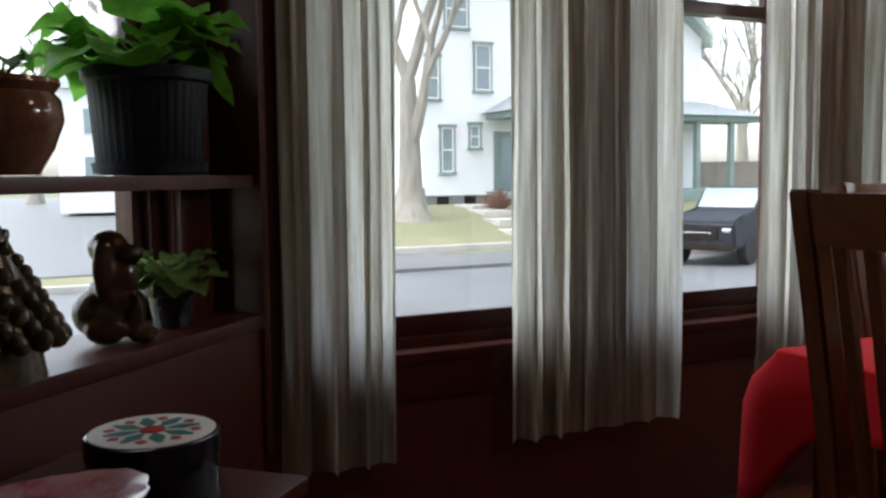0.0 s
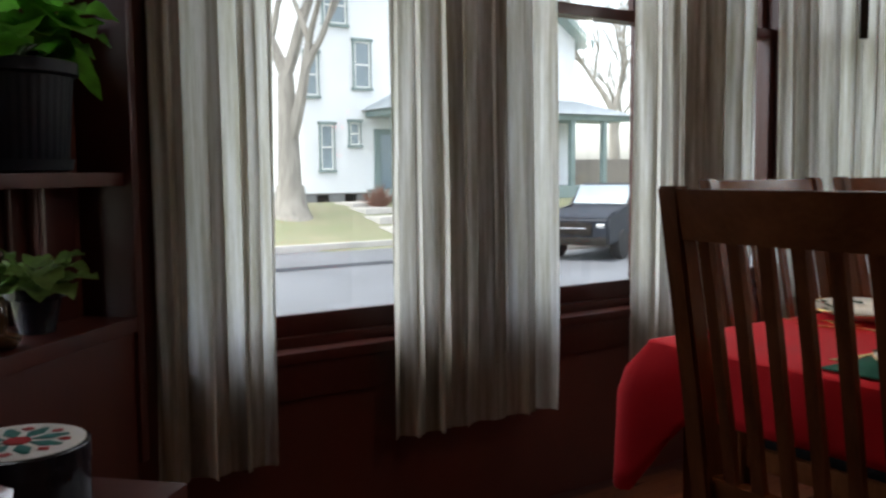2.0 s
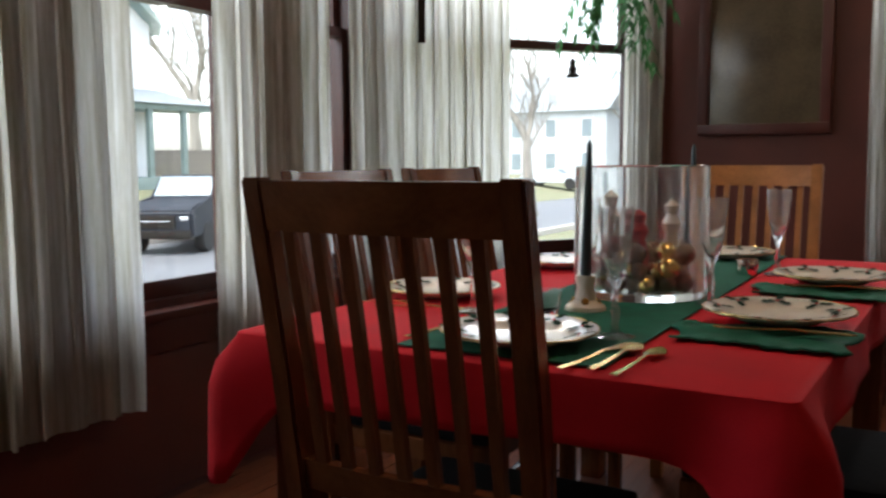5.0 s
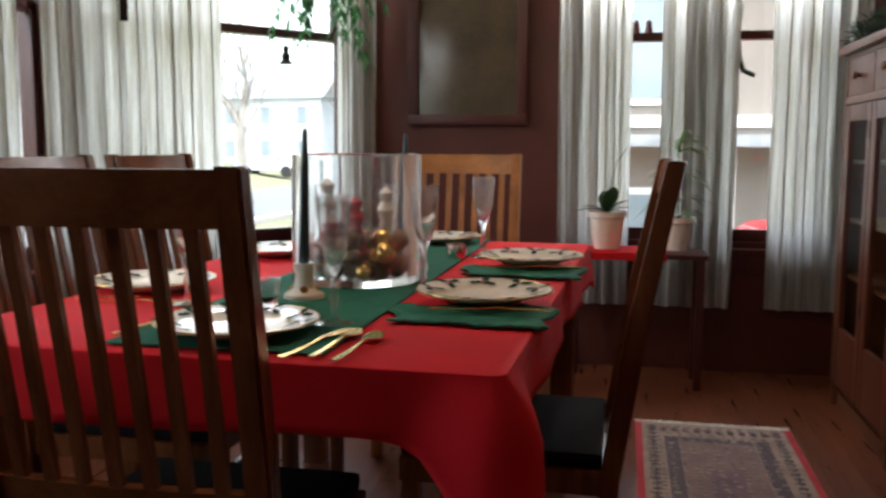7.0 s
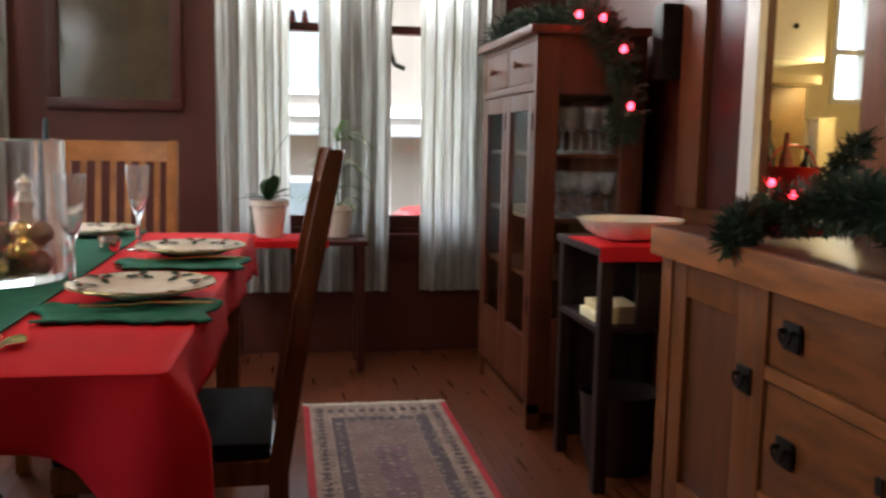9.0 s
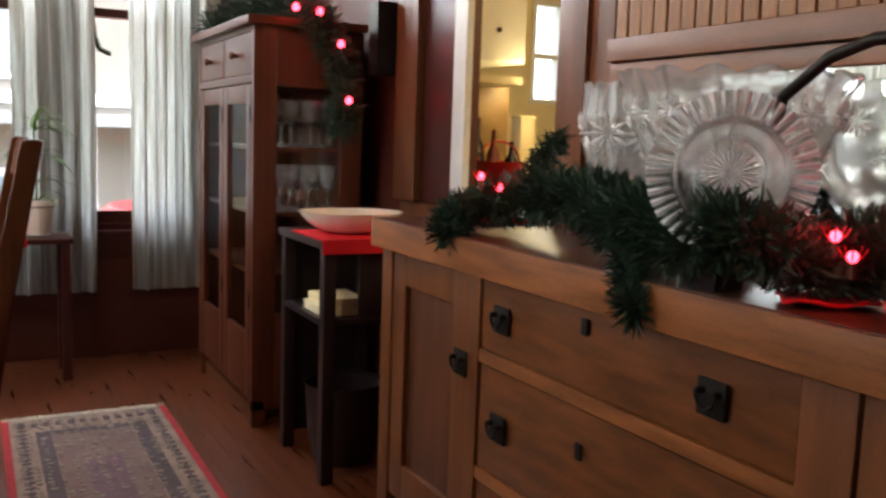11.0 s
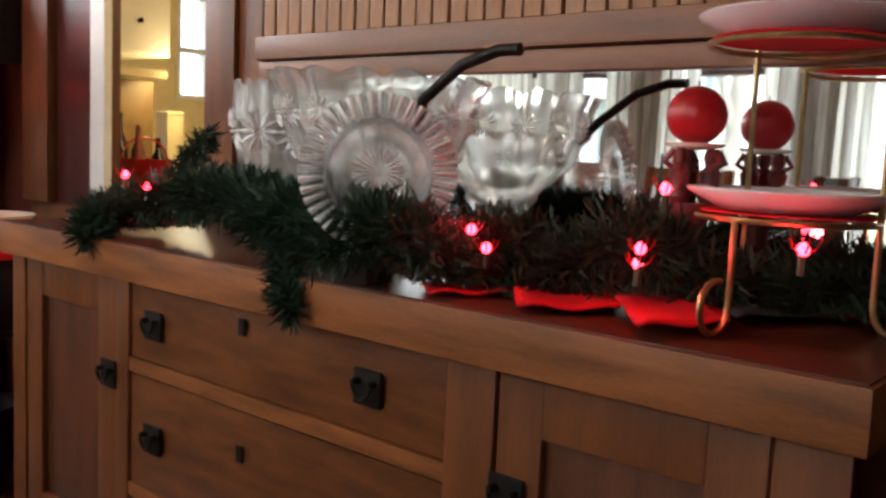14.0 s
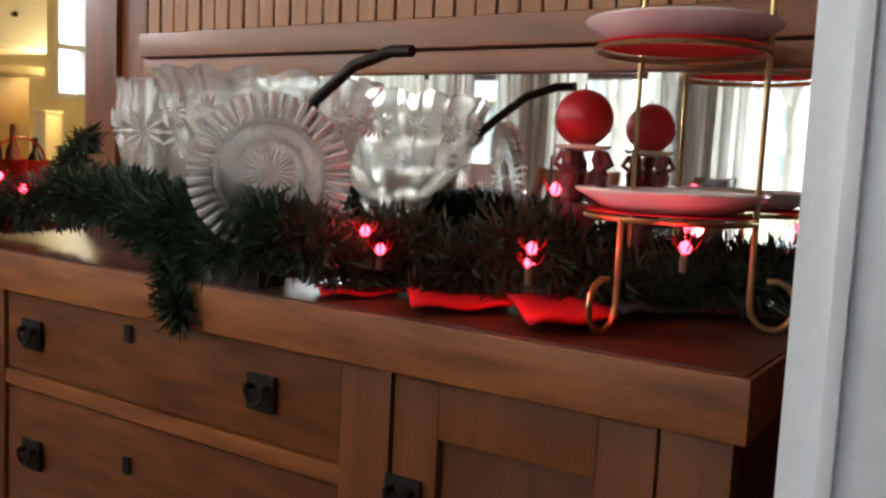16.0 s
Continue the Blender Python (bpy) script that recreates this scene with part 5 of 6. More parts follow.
for a, l, e in ((180, 0.17, 0.35), (200, 0.14, 0.6), (20, 0.16, 0.9), (60, 0.19, 1.8), (100, 0.17, 1.5), (330, 0.14, 0.5), (290, 0.2, 2.2)):
    leaf(bm, (0, 0, 0.03), (math.cos(radians(a)), math.sin(radians(a)) * 0.6, e), l, 0.075, 0.35)
part("leaves", bm, M_DLEAF, orch)
bm = bmesh.new()
tube(bm, [(0, 0, 0), (0.01, 0, 0.12), (0.03, 0, 0.25), (0.09, 0, 0.34)], 0.003, 6, 0.0015)
part("flower_spike", bm, M_DLEAF, orch)
pot(pose(0.24, 4.16, 0.619), 0.07, 0.15, M_CHINA, "cream ceramic pot with a leafy plant")
sp = thing("spider_plant", "thin-leaved green plant with tall stem in a pot", "plant", pose(0.24, 4.16, 0.74))
bm = bmesh.new()
rnd = random.Random(5)
for k in range(46):
    a = rnd.uniform(0, 6.28)
    b = rnd.choice((0.02, 0.1, 0.2, 0.32, 0.36))
    leaf(bm, (0, 0, b), (math.cos(a), 0.4 * math.sin(a), rnd.uniform(0.2, 0.9)), rnd.uniform(0.12, 0.26), 0.02, 0.7)
part("leaves", bm, M_PLEAF, sp)
bm = bmesh.new()
tube(bm, [(0, 0, 0), (0, 0, 0.2), (-0.01, 0, 0.38)], 0.004, 6)
part("stem", bm, M_PLEAF, sp)

# hanging fern in the bay, with its pot above the view
hp = thing("hanging_plant", "green feathery plant hanging in the bay window", "plant", pose(-1.27, 3.72, 1.83))
bm = bmesh.new()
rnd = random.Random(9)
for k in range(44):
    a = rnd.uniform(0, 6.28)
    out, drop = rnd.uniform(0.08, 0.26), rnd.uniform(0.12, 0.36)
    pts = [Vector((out * math.cos(a) * t, out * math.sin(a) * t, 0.08 * math.sin(math.pi * t) - drop * t * t)) for t in [i / 9 for i in range(10)]]
    for i in range(1, 10):
        dd = (pts[i] - pts[i - 1]).normalized()
        for s in (-1, 1):
            w = dd.cross(Vector((0, 0, 1))).normalized() * s
            leaf(bm, pts[i], w + dd * 0.8 + Vector((0, 0, -0.3)), 0.055, 0.014, 0.4, 3)
part("fronds", bm, mat("fern_green", (0.045, 0.15, 0.05), 0.5, var=0.4, scale=18, trans=0.4), hp)
bm = bmesh.new()
lathe(bm, [(0.07, -0.02), (0.09, 0.1), (0.095, 0.12), (0.085, 0.12), (0.0005, 0.1)], None, 24)
part("basket", bm, M_CHAIRV, hp)
bm = bmesh.new()
tube(bm, [(0, 0, 0.1), (0, 0, 0.82)], 0.003, 6)
part("hanger", bm, M_IRON, hp)
# little ornament hanging at the bay window, and things on the sash rails
bm = bmesh.new()
lathe(bm, [(0.028, 0), (0.03, 0.008), (0.018, 0.02), (0.022, 0.04), (0.012, 0.055), (0.016, 0.07), (0.008, 0.085), (0.0005, 0.09)], None, 16)
tube(bm, [(0, 0, 0.088), (0, 0, 0.16)], 0.0015, 5)
tagged(part("bell_ornament", bm, M_IRON, m=pose(*on(P_C, P_D, 1.06, -0.045), 1.47)), "small dark bell ornament hanging from the sash", "ornament")
for x in (0.035, 0.095):
    bm = bmesh.new()
    lathe(bm, [(0.014, 0), (0.02, 0.02), (0.012, 0.045), (0.016, 0.055), (0.0005, 0.075)], None, 14)
    tagged(part("rail_figurine", bm, M_FIG, m=pose(x, 4.45 + 0.065, 1.625)), "tiny dark ornament standing on the sash rail", "ornament", group="sash ornaments")
bm = bmesh.new()
tube(bm, [(0.51, 4.45, 1.75), (0.50, 4.43, 1.6), (0.51, 4.43, 1.5), (0.53, 4.43, 1.44), (0.58, 4.43, 1.42)], 0.012, 7)
tagged(part("hanging_ornament", bm, M_NEEDLE), "dark garland sprig hanging at the far window", "ornament")

# ---- corner shelf with plants ----
E1, E2 = (-1.48, -0.07), (-2.10, 0.56)
m, length = frame_of(E1, E2)
cs = thing("corner_shelf", "dark red wooden shelf unit across the bay window", "shelf", m)
boxes("ledge", [((-0.3, 0.0, 0.715), (length, 0.24, 0.75))], M_TRIM, cs, 0.004)
boxes("upper_shelf", [((-0.3, 0.02, 1.055), (length, 0.25, 1.085))], M_TRIM, cs, 0.004)
boxes("end_board", [((length, -0.0, 0.4), (length + 0.03, 0.2, 2.3))], M_TRIM, cs, 0.003)
boxes("front_board", [((-0.3, 0.01, 0.0), (length, 0.03, 0.715))], M_TRIM, cs, 0.003)


def shelf_pt(s, off):
    v = m @ Vector((s, off, 0))
    return v.x, v.y


def broad_plant(x, y, z, seed, count, spread, label, material=None):
    ob = thing("potted_plant", label, "plant", pose(x, y, z))
    rnd = random.Random(seed)
    bm, st = bmesh.new(), bmesh.new()
    for k in range(count):
        a = rnd.uniform(0, 6.28)
        e = rnd.uniform(0.1, 1.3)
        b = Vector((math.cos(a), math.sin(a), e)).normalized() * spread * rnd.uniform(0.35, 0.75)
        leaf(bm, b, (math.cos(a), math.sin(a), rnd.uniform(-0.1, 0.7)), spread * rnd.uniform(0.45, 0.75), spread * rnd.uniform(0.5, 0.75), rnd.uniform(0.2, 0.7), 8, 0.25, 0.25, k)
        tube(st, [(0, 0, -0.02), b * 0.5 + Vector((0, 0, 0.01)), b], 0.003, 5)
    part("leaves", bm, material or M_LEAF, ob, angle=180)
    part("stem", st, M_PLEAF, ob)
    return ob


px, py = shelf_pt(0.645, 0.13)
M_NAVY = mat("dark_blue_glaze", (0.006, 0.010, 0.018), 0.5, var=0.3, spec=0.25)
pot(pose(px, py, 1.106), 0.125, 0.205, M_NAVY, "dark blue ribbed glazed plant pot on the shelf", ribs=1)
bm = bmesh.new()
lathe(bm, [(0.10, 0), (0.118, 0.004), (0.122, 0.026), (0.116, 0.026), (0.11, 0.018), (0.0005, 0.018)], None, 36)
tagged(part("saucer", bm, M_NAVY, m=pose(px, py, 1.087)), "dark blue saucer under the plant pot", "saucer")
broad_plant(px, py, 1.285, 21, 42, 0.225, "leafy bright green plant spilling from its pot")
px, py = shelf_pt(0.235, 0.12)
M_BROWN = mat("brown_lustre_glaze", (0.10, 0.045, 0.025), 0.12, var=0.6, scale=12, colour2=(0.25, 0.13, 0.08))
bm = bmesh.new()
lathe(bm, [(0.055, 0), (0.057, 0.006), (0.08, 0.045), (0.098, 0.095), (0.094, 0.13), (0.083, 0.143), (0.094, 0.158), (0.092, 0.167), (0.08, 0.162), (0.0005, 0.145)], None, 40)
tagged(part("jardiniere", bm, M_BROWN, m=pose(px, py, 1.087)), "brown glazed rounded pot on the upper shelf", "flower pot")
broad_plant(px, py, 1.245, 22, 7, 0.085, "small leafy plant in a brown pot")

# pottery dog, ceramic tree and trailing plant on the ledge
px, py = shelf_pt(0.47, 0.10)
bm = bmesh.new()


def blob(c, r, rot=(0, 0, 0), seg=18):
    mm = Matrix.Translation(c) @ Euler([radians(q) for q in rot]).to_matrix().to_4x4() @ Matrix.Diagonal((*r, 1))
    bmesh.ops.create_uvsphere(bm, u_segments=seg, v_segments=seg // 2 + 3, radius=1, matrix=mm)


blob((0, 0, 0.085), (0.04, 0.052, 0.055), (25, 0, 0))
blob((0, 0.012, 0.13), (0.036, 0.042, 0.055))
blob((0, -0.03, 0.06), (0.045, 0.05, 0.05))
blob((0.0, -0.005, 0.19), (0.036, 0.04, 0.036))
blob((0.015, 0.035, 0.178), (0.024, 0.03, 0.02))
for s in (-1, 1):
    blob((0.036 * s, -0.012, 0.15), (0.01, 0.02, 0.06), (0, 0, 0), 12)
    blob((0.025 * s, 0.045, 0.05), (0.014, 0.016, 0.05), (-6, 0, 0), 12)
    blob((0.028 * s, 0.06, 0.013), (0.016, 0.026, 0.013), (0, 0, 0), 12)
    blob((0.036 * s, -0.01, 0.03), (0.022, 0.042, 0.03), (0, 0, 0), 12)
M_DOG = mat("spaniel_glaze", (0.006, 0.005, 0.005), 0.15, var=0.5, scale=16, colour2=(0.09, 0.05, 0.022))
dog = tagged(part("dog_statue", bm, M_DOG, m=pose(px, py, 0.752, 0, 0, -15), angle=180), "glossy black and tan pottery dog ornament", "statue")
mod = dog.modifiers.new("fuse", "REMESH")
mod.mode, mod.voxel_size, mod.use_smooth_shade = "VOXEL", 0.005, True
mod = dog.modifiers.new("soften", "SMOOTH")
mod.iterations = 4
px, py = shelf_pt(0.135, 0.07)
bm = bmesh.new()
rnd = random.Random(2)
for tier in range(9):
    f = tier / 9
    for k in range(max(4, int(16 * (1 - f)))):
        a = 2 * math.pi * (k + 0.5 * (tier % 2)) / max(4, int(16 * (1 - f)))
        r = 0.092 * (1 - f) + 0.012
        blob((r * math.cos(a), r * math.sin(a), 0.07 + 0.18 * f), (0.02 * (1.1 - 0.6 * f), 0.016, 0.02), (rnd.uniform(-30, 30), 30, math.degrees(a)), 8)
lathe(bm, [(0.085, 0), (0.08, 0.03), (0.075, 0.07), (0.1, 0.075), (0.02, 0.26), (0.012, 0.285), (0.0005, 0.30)], None, 28)
tagged(part("ceramic_tree", bm, mat("dark_green_glaze", (0.02, 0.035, 0.02), 0.2, var=0.5, scale=20, colour2=(0.12, 0.07, 0.04)), m=pose(px, py, 0.752)), "dark glazed ceramic tree ornament on the ledge", "ornament")
px, py = shelf_pt(0.66, 0.10)
pot(pose(px, py, 0.752), 0.05, 0.10, M_BLACK, "small black pot with a trailing plant")
tr = broad_plant(px, py, 0.84, 31, 26, 0.12, "dim trailing green plant on the ledge", M_PLEAF)

# low chest with a round tin and a dish
ch = thing("low_chest", "dark wooden chest below the shelf", "chest", m)
boxes("chest_body", [((-0.25, -0.46, 0.0), (0.20, -0.04, 0.595))], M_TRIM, ch, 0.006)
boxes("chest_lid", [((-0.27, -0.47, 0.595), (0.21, -0.03, 0.62))], M_TRIM, ch, 0.006)
tin = thing("round_tin", "round black tin with star-painted white lid", "tin", pose(-1.33, 0.185, 0.622))
bm = bmesh.new()
lathe(bm, [(0.092, 0), (0.094, 0.004), (0.094, 0.075), (0.0005, 0.075)], None, 48)
part("tin_body", bm, M_BLACK, tin)
bm = bmesh.new()
lathe(bm, [(0.096, 0.06), (0.096, 0.088), (0.093, 0.090), (0.0005, 0.090)], None, 48)
part("lid", bm, M_BLACK, tin)
bm = bmesh.new()
lathe(bm, [(0.090, 0.0905), (0.090, 0.0915), (0.0005, 0.0915)], None, 48)
part("lid_face", bm, M_WHITE, tin, "white painted lid face")
for mt, nm, n, r0, r1, w, off in ((mat("teal_paint", (0.03, 0.20, 0.19), 0.4), "teal_petal", 8, 0.016, 0.068, 0.012, 0), (M_RED, "red_heart", 8, 0.052, 0.07, 0.009, 22.5)):
    for k in range(n):
        bm = bmesh.new()
        vs = [bm.verts.new(v) for v in ((r0, 0, 0), ((r0 + r1) / 2, -w, 0), (r1, -w * 0.3, 0), (r1, w * 0.3, 0), ((r0 + r1) / 2, w, 0))]
        f = bm.faces.new(vs)
        g = bmesh.ops.extrude_face_region(bm, geom=[f])
        bmesh.ops.translate(bm, verts=[v for v in g["geom"] if isinstance(v, bmesh.types.BMVert)], vec=(0, 0, 0.0008))
        part(nm, bm, mt, tin, m=pose(0, 0, 0.0917, 0, 0, off + 360 * k / n))
bm = bmesh.new()
lathe(bm, [(0.018, 0.0917), (0.018, 0.0932), (0.0005, 0.0932)], None, 24)
part("red_centre", bm, M_RED, tin)
bm = bmesh.new()
lathe(bm, [(0.0005, 0), (0.06, 0.0), (0.10, 0.012), (0.125, 0.02), (0.125, 0.023), (0.10, 0.016), (0.06, 0.005), (0.0005, 0.004)], None, 48, lambda a, r, z: 1 + (0.05 * math.cos(4 * a) + 0.02 * math.sin(16 * a) if r > 0.09 else 0))
tagged(part("glass_dish", bm, mat("pink_glass_dish", (0.75, 0.6, 0.66), 0.12, var=0.3, scale=14, colour2=(0.45, 0.05, 0.10)), m=pose(-1.12, 0.03, 0.672, 4, -3, 30)), "pale pink and red patterned dish", "dish")
boxes("dish_box", [((-1.2, -0.06, 0.622), (-1.03, 0.12, 0.666))], M_TRIM, None, 0.004, "low dark box under the dish")

# ---- outdoors ----


def ground_z(x, y):
    f = min(1, max(0, (-20.8 - x) / 9))
    f *= min(1, max(0, (y - 7.5) / 4))
    g = min(1, max(0, (y - 30) / 60))
    return -1.25 + 1.2 * f * f * (3 - 2 * f) * (1 - 0.3 * g)


bm = bmesh.new()
xs = [-900, -300, -120, -60, -40] + [-34 + i for i in range(24)] + [-9, -5, 0, 5, 20, 60, 300, 900]
ys = [-900, -300, -100, -40, -20, -10, 0, 5, 7.5, 8.5, 9.5, 10.5, 11.5, 13, 15, 20, 25, 30, 40, 60, 100, 300, 900]
gv = [[bm.verts.new((x, y, ground_z(x, y))) for y in ys] for x in xs]
for i in range(len(xs) - 1):
    for j in range(len(ys) - 1):
        bm.faces.new((gv[i][j], gv[i + 1][j], gv[i + 1][j + 1], gv[i][j + 1]))
tagged(part("ground", bm, M_GRASS), "pale winter lawn reaching to the horizon", "lawn", kind="structure")
tagged(boxes("road", [((-19.3, -250, -1.32), (-11.0, 250, -1.22))], M_ROAD), "wet grey asphalt street", "road", kind="structure")
tagged(boxes("cross_road", [((-11.0, 33, -1.32), (120, 40, -1.225)), ((-60, 33, -1.35), (-19.3, 40, -1.0))], M_ROAD), "wet side street", "road", kind="structure")
for nm, x0, x1, y0, y1 in (("kerb_far", -19.5, -19.3, 15.6, 32), ("kerb_far_south", -19.5, -19.3, -60, 4.5), ("kerb_drive", -23.0, -22.75, 9.5, 14.2), ("kerb_near", -11.0, -10.75, -60, 32)):
    tagged(boxes(nm, [((x0, y0, -1.3), (x1, y1, -1.08 if y0 != 9.5 else -0.93))], M_PAVE, None, 0.02), "pale concrete kerb along the street", "kerb", kind="structure")
tagged(boxes("pavement", [((-21.6, 15.6, -1.3), (-20.2, 32, -1.13))], M_PAVE, None, 0.01), "concrete pavement across the street", "pavement", kind="structure")
bm = bmesh.new()
for k in range(5):
    box(bm, (-29.6 + 1.4 * k, 15.2 - 0.25 * k, -1.3), (-28.2 + 1.4 * k, 16.5 - 0.25 * k, ground_z(-29.0 + 1.4 * k, 15) + 0.07), None, 0.01)
tagged(part("front_path", bm, M_PAVE), "concrete path with low steps up the lawn", "path", kind="structure")
tagged(boxes("side_street", [((-120, -6, -1.32), (-22.75, 7.2, -1.215))], M_ROAD), "wet grey street running away westward", "road", kind="structure")
tagged(boxes("driveway", [((-22.75, 4.5, -1.3), (-19.3, 15.6, -1.135))], M_ROAD, None, 0.01), "wet paved drive off the street", "driveway", kind="structure")


def house():
    hx, y0, y1, base, top = -31.0, 14.6, 28.4, -0.25, 7.1
    peak, left = (21.4, 11.8), 9.9
    ob = thing("house", "white clapboard house with a front gable and green porch", "house")
    grey = mat("grey_stone", (0.24, 0.24, 0.24), 0.9, scale=3)
    boxes("foundation", [((hx - 9, y0 + 0.05, -1.2), (hx - 0.05, y1 - 0.05, base + 0.55))], grey, ob)
    for y in (15.2, 16.4, 17.3):
        boxes("cellar_window", [((hx - 0.06, y, base + 0.05), (hx - 0.02, y + 0.5, base + 0.5))], M_IRON, ob)

    def roof_z(y):
        return top + (peak[1] - top) * (y1 - y) / (y1 - peak[0]) if y > peak[0] else left + (peak[1] - left) * (y - y0) / (peak[0] - y0)
    bm = bmesh.new()
    loop = [(y0, base + 0.55), (y1, base + 0.55), (y1, top), peak, (y0, left)]
    for x in (hx - 9, hx):
        loop_v = [bm.verts.new((x, y, z)) for y, z in loop]
        bm.faces.new(loop_v)
        if x < hx:
            back = loop_v
    for k in range(5):
        bm.faces.new((back[k], back[(k + 1) % 5], loop_v[(k + 1) % 5], loop_v[k]))
    part("wall", bm, M_SIDING, ob, smooth=False)
    bm = bmesh.new()
    z = base + 0.55
    while z < peak[1] - 0.3:
        a = y0 if z < left else y0 + (z - left) / (peak[1] - left) * (peak[0] - y0)
        b = y1 if z < top else y1 - (z - top) / (peak[1] - top) * (y1 - peak[0])
        bm.faces.new([bm.verts.new(p) for p in ((hx + 0.03, a, z), (hx + 0.03, b, z), (hx + 0.012, b, z + 0.13), (hx + 0.012, a, z + 0.13))])
        z += 0.13
    part("clapboards", bm, M_SIDING, ob, smooth=False)
    bm = bmesh.new()
    prof = [(y1 + 0.55, top - 0.42), (peak[0], peak[1] + 0.02), (y0 - 0.6, left - 0.2)]
    low, high = [], []
    for x in (hx - 9.5, hx + 0.7):
        low.append([bm.verts.new((x, y, zz)) for y, zz in prof])
        high.append([bm.verts.new((x, y, zz + 0.3)) for y, zz in prof])
    for k in range(2):
        bm.faces.new((high[0][k], high[0][k + 1], high[1][k + 1], high[1][k]))
        bm.faces.new((low[0][k], low[0][k + 1], low[1][k + 1], low[1][k]))
        for q in (0, 1):
            bm.faces.new((low[q][k], low[q][k + 1], high[q][k + 1], high[q][k]))
    for k in (0, 2):
        bm.faces.new((low[0][k], low[1][k], high[1][k], high[0][k]))
    part("roof", bm, M_GTRIM, ob, "grey-green gable roof edge", smooth=False)

    def win(y, z, w=0.95, h=1.7):
        f = boxes("window", [((hx + 0.02, y - w / 2 - 0.07, z - 0.1), (hx + 0.1, y - w / 2, z + h + 0.1)), ((hx + 0.02, y + w / 2, z - 0.1), (hx + 0.1, y + w / 2 + 0.07, z + h + 0.1)),
                             ((hx + 0.02, y - w / 2 - 0.12, z + h), (hx + 0.14, y + w / 2 + 0.12, z + h + 0.12)), ((hx + 0.02, y - w / 2 - 0.12, z - 0.1), (hx + 0.14, y + w / 2 + 0.12, z))], M_GTRIM, ob)
        boxes("sash", [((hx + 0.03, y - w / 2, z + h / 2 - 0.03), (hx + 0.08, y + w / 2, z + h / 2 + 0.03)), ((hx + 0.03, y - w / 2, z), (hx + 0.09, y - w / 2 + 0.05, z + h)), ((hx + 0.03, y + w / 2 - 0.05, z), (hx + 0.09, y + w / 2, z + h)), ((hx + 0.03, y - w / 2, z), (hx + 0.085, y + w / 2, z + 0.06)), ((hx + 0.03, y - w / 2, z + h - 0.06), (hx + 0.085, y + w / 2, z + h))], M_WHITE, f)
        boxes("pane", [((hx + 0.025, y - w / 2, z), (hx + 0.045, y + w / 2, z + h))], M_DGLASS, f)

    win(15.62, 1.2, 0.52, 1.72)
    win(16.83, 2.15, 0.42, 0.88)
    win(15.02, 4.0, 0.5, 1.58)
    win(17.2, 4.38, 0.68, 1.78)
    win(16.05, 6.75, 0.95, 1.4)
    win(22.5, 4.85, 0.95, 1.8)
    win(25.5, 1.35, 0.95, 1.8)
    # porch along the front, with a shallow hipped roof
    boxes("porch_fascia", [((hx, 17.35, 3.25), (hx + 2.1, 29.9, 3.5))], M_GTRIM, ob, 0.03)
    bm = bmesh.new()
    lo = [bm.verts.new(p) for p in ((hx, 17.15, 3.5), (hx + 2.35, 17.15, 3.5), (hx + 2.35, 30.1, 3.5), (hx, 30.1, 3.5))]
    hi = [bm.verts.new(p) for p in ((hx, 18.6, 4.25), (hx, 28.7, 4.25))]
    for f in ((lo[0], lo[1], hi[0]), (lo[1], lo[2], hi[1], hi[0]), (lo[2], lo[3], hi[1]), (lo[3], lo[2], lo[1], lo[0])):
        bm.faces.new(f)
    part("porch_roof", bm, M_ROOF, ob, smooth=False)
    boxes("porch_floor", [((hx, 17.4, base), (hx + 2.1, 29.9, 0.42))], M_GTRIM, ob, 0.02)
    for y in (17.55, 18.6, 21.3, 24.0, 26.5, 28.4):
        boxes("porch_post", [((hx + 1.8, y - 0.12, 0.42), (hx + 2.02, y + 0.12, 3.25))], M_GTRIM, ob, 0.02)
    boxes("front_door", [((hx + 0.02, 18.0, 0.42), (hx + 0.09, 18.9, 2.6))], M_DGLASS, ob, 0.02)
    boxes("door_surround", [((hx + 0.01, 17.7, 0.42), (hx + 0.07, 18.0, 2.8)), ((hx + 0.01, 18.9, 0.42), (hx + 0.07, 19.2, 2.8)), ((hx + 0.01, 18.0, 2.6), (hx + 0.07, 18.9, 2.8))], M_GTRIM, ob, 0.01)
    return ob


house()


